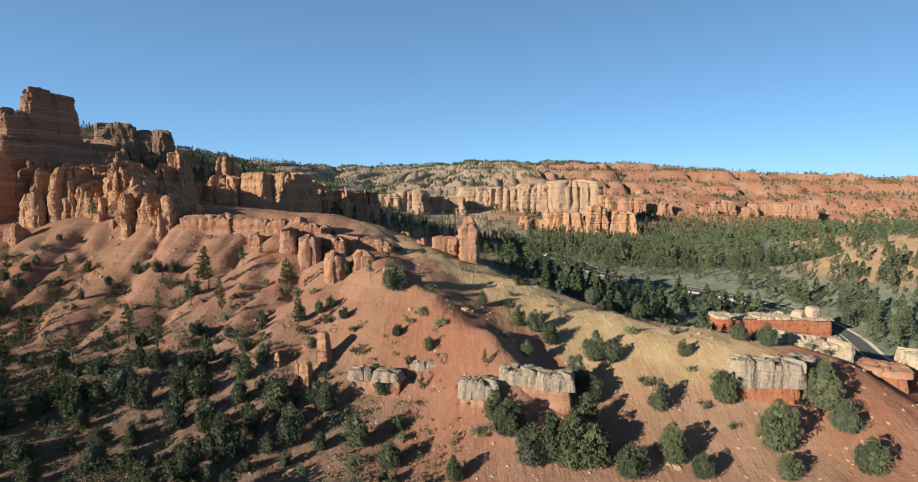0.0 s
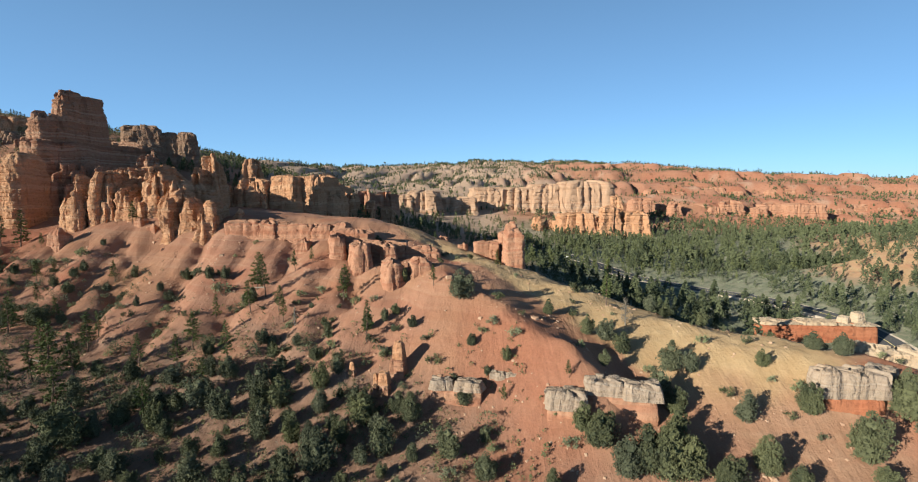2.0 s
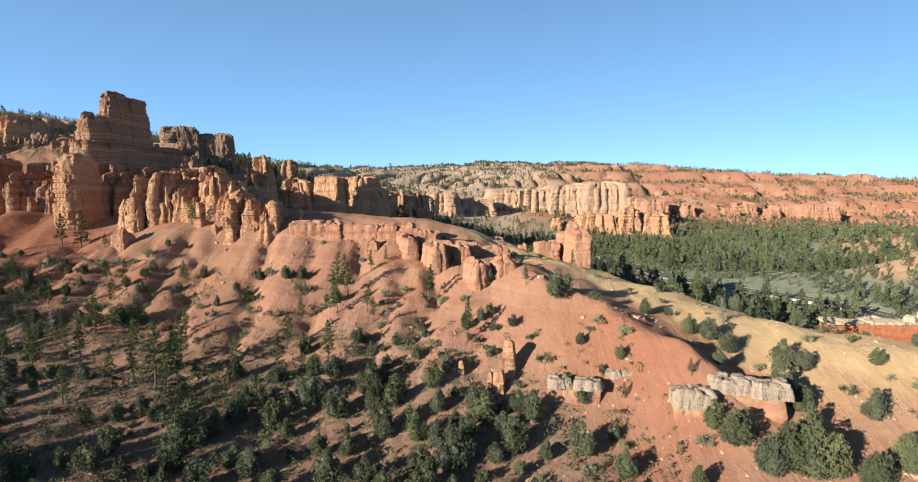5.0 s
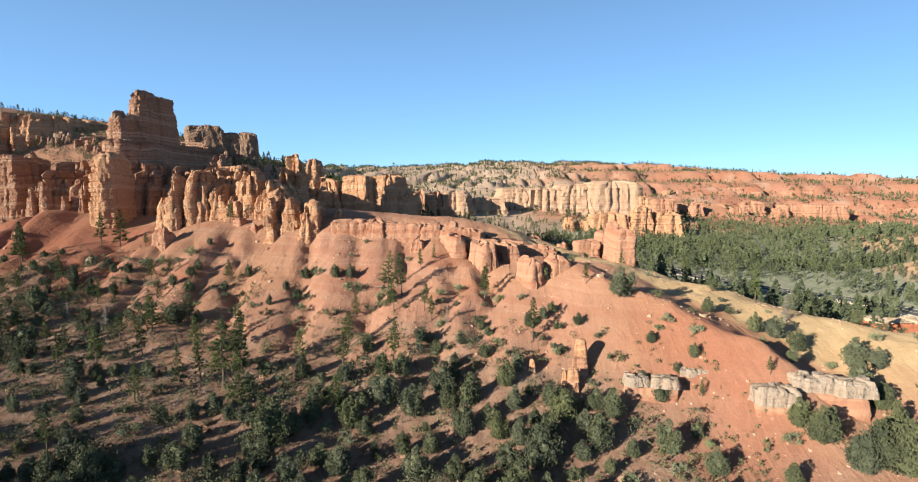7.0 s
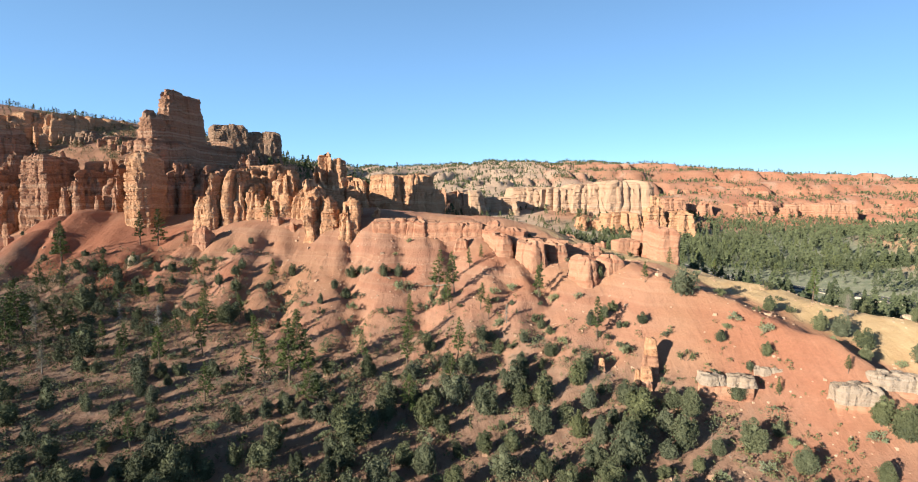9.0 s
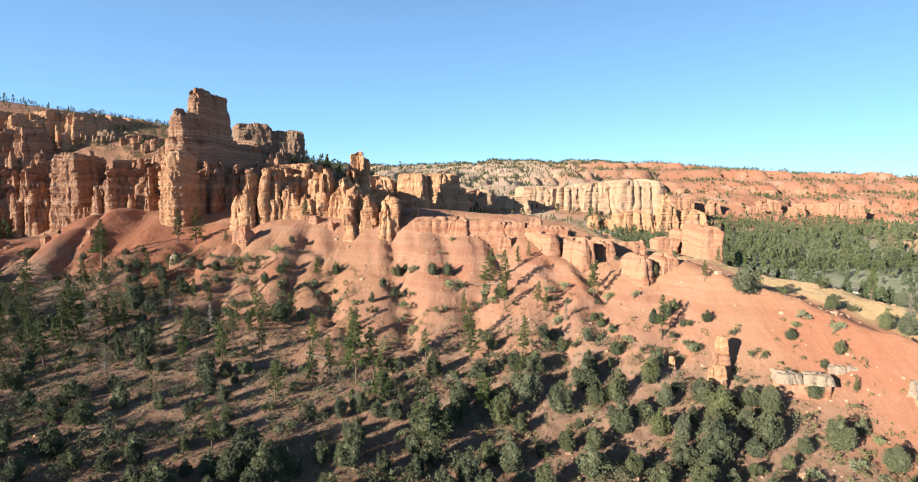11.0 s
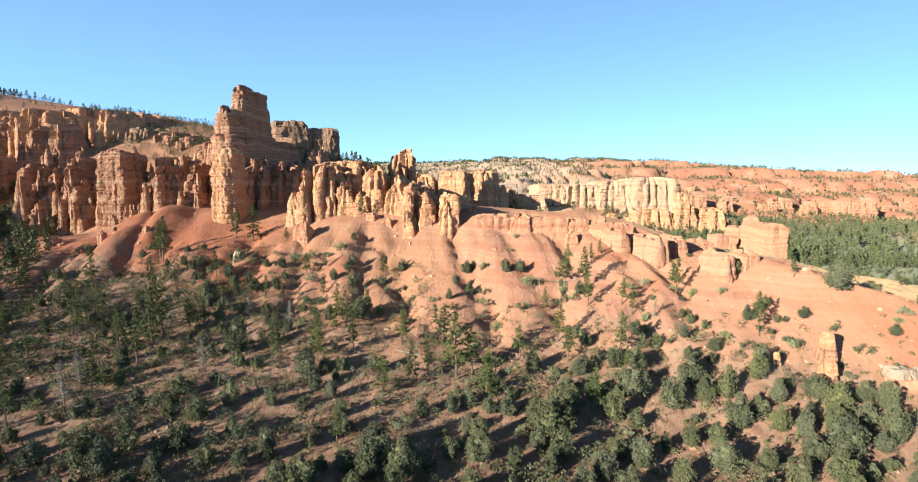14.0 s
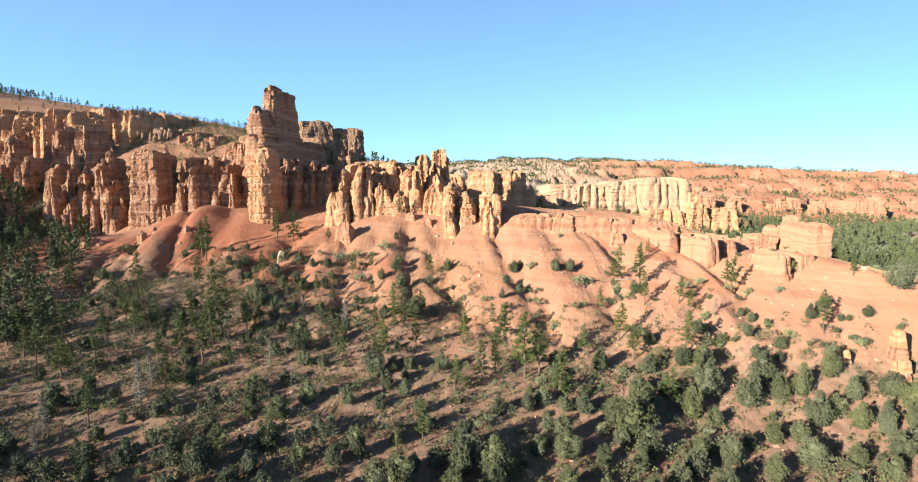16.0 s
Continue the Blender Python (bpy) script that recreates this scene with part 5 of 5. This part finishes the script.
for x0, y0, x1, y1, deep, half in GULLIES[:-1]:          # shrubs follow the moister gully beds
    for k in range(7):
        f = brush.uniform(0.35, 1.05)
        gx, gy = x0 + (x1 - x0) * f + brush.uniform(-2.2, 2.2), y0 + (y1 - y0) * f
        plant("juniper" if k < 2 else "shrub", gx, gy, brush.uniform(0.25, 0.5) if k < 2 else brush.uniform(0.7, 1.6))
hollows = lambda x, y: np.clip(0.25 + 0.75 * smooth(-0.1, 0.5, wavy(x, y, 14, 44)), 0, 1) * (1 - smooth(-8, 8, y - 128 - 0.35 * (-105 - x)))
scatter("juniper", 26, -160, -88, 102, 136, (0.35, 0.75), hollows, 2.4, 31)
scatter("pine", 12, -165, -95, 104, 138, (0.35, 0.7), hollows, 2.8, 32)
scatter("snag", 12, -190, -60, 60, 110, (0.6, 1.0), flats, 3.0, 15)


def woods(name, spots, mat, seed, high=(5, 11), blades_each=46, label="", round_top=False, blade=0.075):
    """Far trees as one object: cones of loose tufts."""
    rnd = np.random.RandomState(seed)
    n = len(spots)
    spots = np.array(spots)
    z = land(spots[:, 0], spots[:, 1])
    h = high[0] + (high[1] - high[0]) * rnd.uniform(0, 1, n) ** 1.6
    f = rnd.uniform(0, 1, (n, blades_each)) ** 0.8
    slim = rnd.uniform(0.17, 0.36, n)
    form = np.sqrt(np.clip(1 - (2 * f - 0.85) ** 2, 0, 1)) * 1.9 if round_top else (1 - f) ** 0.7
    rad = slim[:, None] * h[:, None] * form * rnd.uniform(0.4, 1.05, f.shape)
    a = rnd.uniform(0, 6.283, f.shape)
    c = np.stack([spots[:, :1] + rad * np.cos(a), spots[:, 1:2] + rad * np.sin(a), z[:, None] + (0.1 + 0.9 * f) * h[:, None]], -1)
    s = (blade * h)[:, None, None] * rnd.uniform(0.6, 1.2, (*f.shape, 1))
    u = rnd.normal(0, 1, (*f.shape, 3))
    u /= np.linalg.norm(u, axis=-1, keepdims=True)
    v = np.cross(u, rnd.normal(0, 1, u.shape))
    v /= np.linalg.norm(v, axis=-1, keepdims=True)
    u, v = u * s, v * s * 0.6
    quads = np.stack([c - u, c + v, c + u, c - v], -2)
    verts = quads.reshape(-1, 3)
    ob = make(name, verts, np.arange(len(verts)).reshape(-1, 4), mat, soft=False)
    return tagged(ob, label, "forest", kind="stuff")


def spread(count, x0, x1, y0, y1, chance, seed):
    rnd = np.random.RandomState(seed)
    x, y = rnd.uniform(x0, x1, count * 6), rnd.uniform(y0, y1, count * 6)
    keep = rnd.uniform(0, 1, count * 6) < chance(x, y)
    return np.stack([x[keep], y[keep]], -1)[:count]


def road_gap(x, y):
    return np.clip(np.abs(x - np.interp(y, [60, 90, 108, 140, 190, 222, 248, 300], [78, 84, 89, 98, 80, 63, 57, 50])) / np.interp(y, [150, 185, 240, 260], [5, 11, 11, 5]) - 1.0, 0, 1)


valley = lambda x, y: smooth(8, 40, x - 0.05 * (y - 150)) * (1 - 0.6 * smooth(31, 37, land(x, y))) * (0.15 + 0.85 * smooth(-0.5, 0.2, wavy(x, y, 45, 51) + 1.2 * wavy(x, y, 17, 54) + np.abs(y - 190) / 90 - 0.2)) * (1 - 0.75 * smooth(330, 560, y)) * road_gap(x, y) * (1 - smooth(50, 58, x) * (1 - smooth(96, 104, x)) * (1 - smooth(128, 136, y))) * (1 - 0.75 * np.exp(-((x - 46) / 22) ** 2 - ((y - 210) / 42) ** 2)) * (1 - 0.85 * np.exp(-((x - 98) / 26) ** 4 - ((y - 206) / 40) ** 4))
woods("valley_woods", spread(1150, 5, 260, 112, 250, valley, 61), far_needle, 62, (2.0, 9.5), 190, "green pines and junipers on the near valley floor", blade=0.055)
woods("forest", spread(3700, 5, 560, 245, 600, valley, 58), far_needle, 59, (2.5, 9.5), 64, "dense green pine forest on the valley floor", blade=0.095)
woods("gulch_woods", spread(1600, -150, 170, 205, 500, lambda x, y: 0.35 + 0.45 * wavy(x, y, 40, 52), 63), far_needle, 64, (3, 8), 80, "dark pines in the gulch below the pale cliffs")
hills = lambda x, y: 0.22 + 0.1 * (1 - smooth(60, 220, x)) + 0.75 * smooth(0.25, 0.8, wavy(x, y, 120, 53)) + smooth(112, 135, land(x, y)) + 0.5 * (1 - smooth(34, 56, land(x, y)))
woods("hill_woods", spread(30000, -700, 1400, 500, 1500, hills, 65), far_needle, 66, (1.8, 6.5), 8, "scattered dark pines on the far red hills", blade=0.26)
woods("ridge_woods", spread(480, -420, -100, 225, 420, lambda x, y: np.full(np.shape(x), 0.5), 67), far_needle, 68, (1.3, 4.5), 70, "dark pines along the canyon rim")
woods("rim_scrub", spread(1700, -290, -135, 205, 300, lambda x, y: np.full(np.shape(x), 0.9), 85), juniper_leaf, 86, (1.0, 3.8), 70, "dark scrub on the slope between rim and tower", True, 0.07)
woods("hill_top_woods", spread(260, -450, -372, 285, 380, lambda x, y: np.full(np.shape(x), 0.9), 87), far_needle, 88, (2.5, 6), 60, "dark pines on the hill above the rim", blade=0.09)
woods("dark_grove", spread(760, -290, -150, 95, 215, lambda x, y: 1 - smooth(-6, 8, x + 204 - 0.75 * (150 - y)), 69), far_needle, 70, (4, 9), 200, "dense shaded pines beside the cliff foot", blade=0.05)
woods("flats_scrub", spread(1100, -215, -5, 46, 134, lambda x, y: flats(x, y) * (0.85 - 0.45 * smooth(-70, -30, x)), 75), juniper_leaf, 76, (1.0, 3.0), 200, "dark green scrub junipers over the flats", True, 0.055)
woods("fan_brush", spread(900, -168, -84, 100, 138, hollows, 33), juniper_leaf, 34, (0.5, 2.0), 90, "dark green brush in the hollows at the slope foot", True, 0.07)
woods("low_brush", spread(8000, -215, 0, 50, 136, lambda x, y: flats(x, y - 6), 77), low_leaf, 78, (0.4, 1.15), 18, "low grey-green brush over the flats", True, 0.17)
woods("dry_twigs", spread(1700, -200, -10, 52, 134, lambda x, y: flats(x, y - 4), 79), dry_wood, 80, (0.3, 0.9), 12, "grey dry brush and twigs over the flats", True, 0.12)
woods("sagebrush", spread(8000, 5, 330, 120, 330, lambda x, y: 0.5 * smooth(5, 30, x), 71), sage_leaf, 72, (0.5, 1.1), 12, "grey-green sagebrush over the valley floor", True, 0.16)
woods("skyline_woods", spread(900, -2500, 3500, 1500, 3200, lambda x, y: np.full(np.shape(x), 0.6), 73), far_needle, 74, (8, 16), 10, "far dark pines on the horizon ridge", blade=0.3)


# ---- road and what stands by it ----
ROAD_LINE = [(92, 20), (86, 60), (85, 90), (89, 108), (97, 125), (101, 145), (92, 175), (76, 200), (62, 222), (57, 248), (50, 290), (30, 340), (-5, 400)]


def ribbon(name, offset, half, lift, mat, parent=None, label=""):
    p = np.array(ROAD_LINE, float)
    s = np.concatenate([[0], np.cumsum(np.hypot(*np.diff(p, axis=0).T))])
    q = np.linspace(0, s[-1], 160)
    x, y = np.interp(q, s, p[:, 0]), np.interp(q, s, p[:, 1])
    for _ in range(6):
        x[1:-1], y[1:-1] = (x[:-2] + 2 * x[1:-1] + x[2:]) / 4, (y[:-2] + 2 * y[1:-1] + y[2:]) / 4
    dx, dy = np.gradient(x), np.gradient(y)
    n = np.hypot(dx, dy)
    z = np.max([base_land(x + k * dy / n, y - k * dx / n) for k in (-5, 0, 5)], axis=0) + 0.25
    for _ in range(12):
        z[1:-1] = (z[:-2] + 2 * z[1:-1] + z[2:]) / 4
    verts = []
    for k, drop in ((-half, 1.6), (-half, 0), (half, 0), (half, 1.6)):
        side = offset + k + (math.copysign(1.2, k) if drop else 0)
        verts.append(np.stack([x + side * dy / n, y - side * dx / n, z + lift - drop], -1))
    v = np.stack(verts, 1).reshape(-1, 3)
    faces = [(4 * i + k, 4 * i + k + 1, 4 * i + k + 5, 4 * i + k + 4) for i in range(len(q) - 1) for k in range(3)]
    return make(name, v, faces, mat, parent, label, soft=False)


road = tagged(ribbon("road", 0, 3.6, 0.02, asphalt), "two lane grey asphalt road winding through the valley", "road", kind="structure")
shoulder = tagged(ribbon("pavement", 0, 4.8, -0.12, gravel), "pale gravel shoulder beside the road", "road shoulder", kind="structure")
ribbon("centre_line", 0, 0.09, 0.03, line_paint, road, "faded yellow centre line")


def box(name, x0, x1, y0, y1, z0, z1, mat, parent, bevel=0.04, taper=0.0):
    bm = bmesh.new()
    bmesh.ops.create_cube(bm, size=1)
    for v in bm.verts:
        v.co = Vector((x0 + (v.co.x + 0.5) * (x1 - x0), y0 + (v.co.y + 0.5) * (y1 - y0), z0 + (v.co.z + 0.5) * (z1 - z0)))
        if taper and v.co.z > (z0 + z1) / 2:
            v.co.x += taper if v.co.x < (x0 + x1) / 2 else -taper
            v.co.y += 0.12 if v.co.y < (y0 + y1) / 2 else -0.12
    bmesh.ops.bevel(bm, geom=bm.edges[:], offset=bevel, segments=2, affect="EDGES")
    me = bpy.data.meshes.new(name)
    bm.to_mesh(me)
    bm.free()
    me.materials.append(mat)
    ob = new(name, me)
    ob.parent = parent
    return ob


def parked_car(x, y, turn):
    car = new("car")
    box("body", -2.3, 2.3, -0.9, 0.9, 0.35, 0.95, white_paint, car, 0.12)
    box("cabin", -1.5, 1.2, -0.82, 0.82, 0.93, 1.55, white_paint, car, 0.1, 0.4)
    box("windscreen", 0.78, 1.1, -0.7, 0.7, 1.0, 1.45, car_glass, car, 0.02, 0.1)
    for side in (-0.84, 0.78):
        box("side_window", -1.2, 0.8, side, side + 0.06, 1.02, 1.42, car_glass, car, 0.01)
    for wx in (-1.45, 1.45):
        for wy in (-0.92, 0.72):
            wv, wf = [], []
            limb(wv, wf, (wx, wy, 0.33), (wx, wy + 0.2, 0.33), 0.33, 0.33, 14)
            make("wheel", wv, wf, rubber, car)
    car.location, car.rotation_euler = (x, y, ground_at(x, y) + 0.3), (0, 0, turn)
    return tagged(car, "small white car parked beside the valley road", "car")


parked_car(46.5, 272, 1.2)


def road_sign(x, y):
    sign = new("road_sign")
    for px in (-0.7, 0.7):
        box("post", px - 0.06, px + 0.06, -0.06, 0.06, -0.6, 2.6, steel, sign, 0.01)
    box("panel", -1.0, 1.0, -0.1, -0.06, 1.3, 2.5, white_paint, sign, 0.02)
    sign.location = (x, y, ground_at(x, y))
    return tagged(sign, "plain white road sign panel on two posts", "sign")


road_sign(94.5, 104)


# ---- loose stones and fallen wood ----
def stones(count, x0, x1, y0, y1, sizes, chance, seed):
    rnd = np.random.RandomState(seed)
    xy = spread(count, x0, x1, y0, y1, chance, seed)
    cube = np.array([(-1, -1, -1), (1, -1, -1), (1, 1, -1), (-1, 1, -1), (-0.7, -0.8, 0.8), (0.8, -0.7, 0.6), (0.6, 0.8, 0.9), (-0.8, 0.7, 0.7)])
    quads = [(0, 1, 5, 4), (1, 2, 6, 5), (2, 3, 7, 6), (3, 0, 4, 7), (4, 5, 6, 7)]
    z = land(xy[:, 0], xy[:, 1])
    s = rnd.uniform(*sizes, len(xy)) ** 1.0
    v = cube[None] * s[:, None, None] * rnd.uniform(0.6, 1.3, (len(xy), 8, 3)) * np.array([1, 1, 0.75])
    a = rnd.uniform(0, 6.28, len(xy))[:, None]
    vx, vy = v[..., 0] * np.cos(a) - v[..., 1] * np.sin(a), v[..., 0] * np.sin(a) + v[..., 1] * np.cos(a)
    verts = np.stack([vx + xy[:, :1], vy + xy[:, 1:], v[..., 2] + z[:, None]], -1).reshape(-1, 3)
    faces = [tuple(8 * k + i for i in f) for k in range(len(xy)) for f in quads]
    return tagged(make("stones", verts, faces, stone, soft=False), "loose red and cream stones scattered on the slope", "stones", kind="stuff")


stones(1800, -190, 75, 55, 135, (0.06, 0.24), lambda x, y: 0.15 + 0.6 * smooth(0.1, 0.8, wavy(x, y, 16, 81)) + 0.4 * smooth(-14, 0, x) * (1 - smooth(66, 74, y)), 82)
stones(160, -190, 75, 55, 150, (0.2, 0.55), lambda x, y: 0.2 + 0.8 * smooth(0.3, 0.9, wavy(x, y, 20, 83)), 84)


def fallen_log(x, y, turn, length, seed):
    rnd = np.random.RandomState(seed)
    log = new("fallen_log")
    tv, tf = [], []
    ex, ey = x + math.cos(turn) * length, y + math.sin(turn) * length
    z0, z1 = ground_at(x, y) + 0.12, ground_at(ex, ey) + 0.12
    limb(tv, tf, (0, 0, 0), (ex - x, ey - y, z1 - z0), 0.16, 0.05, 7)
    for k in range(7):
        f = rnd.uniform(0.3, 0.95)
        p = np.array([(ex - x) * f, (ey - y) * f, (z1 - z0) * f])
        bv, bf = [], []
        limb(bv, bf, p, p + np.array([rnd.normal(0, 0.5), rnd.normal(0, 0.5), rnd.uniform(0.2, 0.7)]), 0.04, 0.012, 4)
        make("branch", bv, bf, dry_wood, log)
    make("trunk", tv, tf, dry_wood, log)
    log.location = (x, y, z0)
    return tagged(log, "bleached fallen tree trunk with broken branches", "fallen log", "fallen logs")


for k, (lx, ly, turn, length) in enumerate([(-53, 107, 2.7, 6), (-66, 112, 2.4, 5), (-100, 84, 0.3, 6), (-85, 88, 2.8, 5), (-120, 78, 0.5, 6), (-62, 80, 2.2, 5), (-40, 76, 0.8, 5), (-128, 96, 2.9, 7), (-140, 84, 0.2, 5)]):
    fallen_log(lx, ly, turn, length, 900 + k)
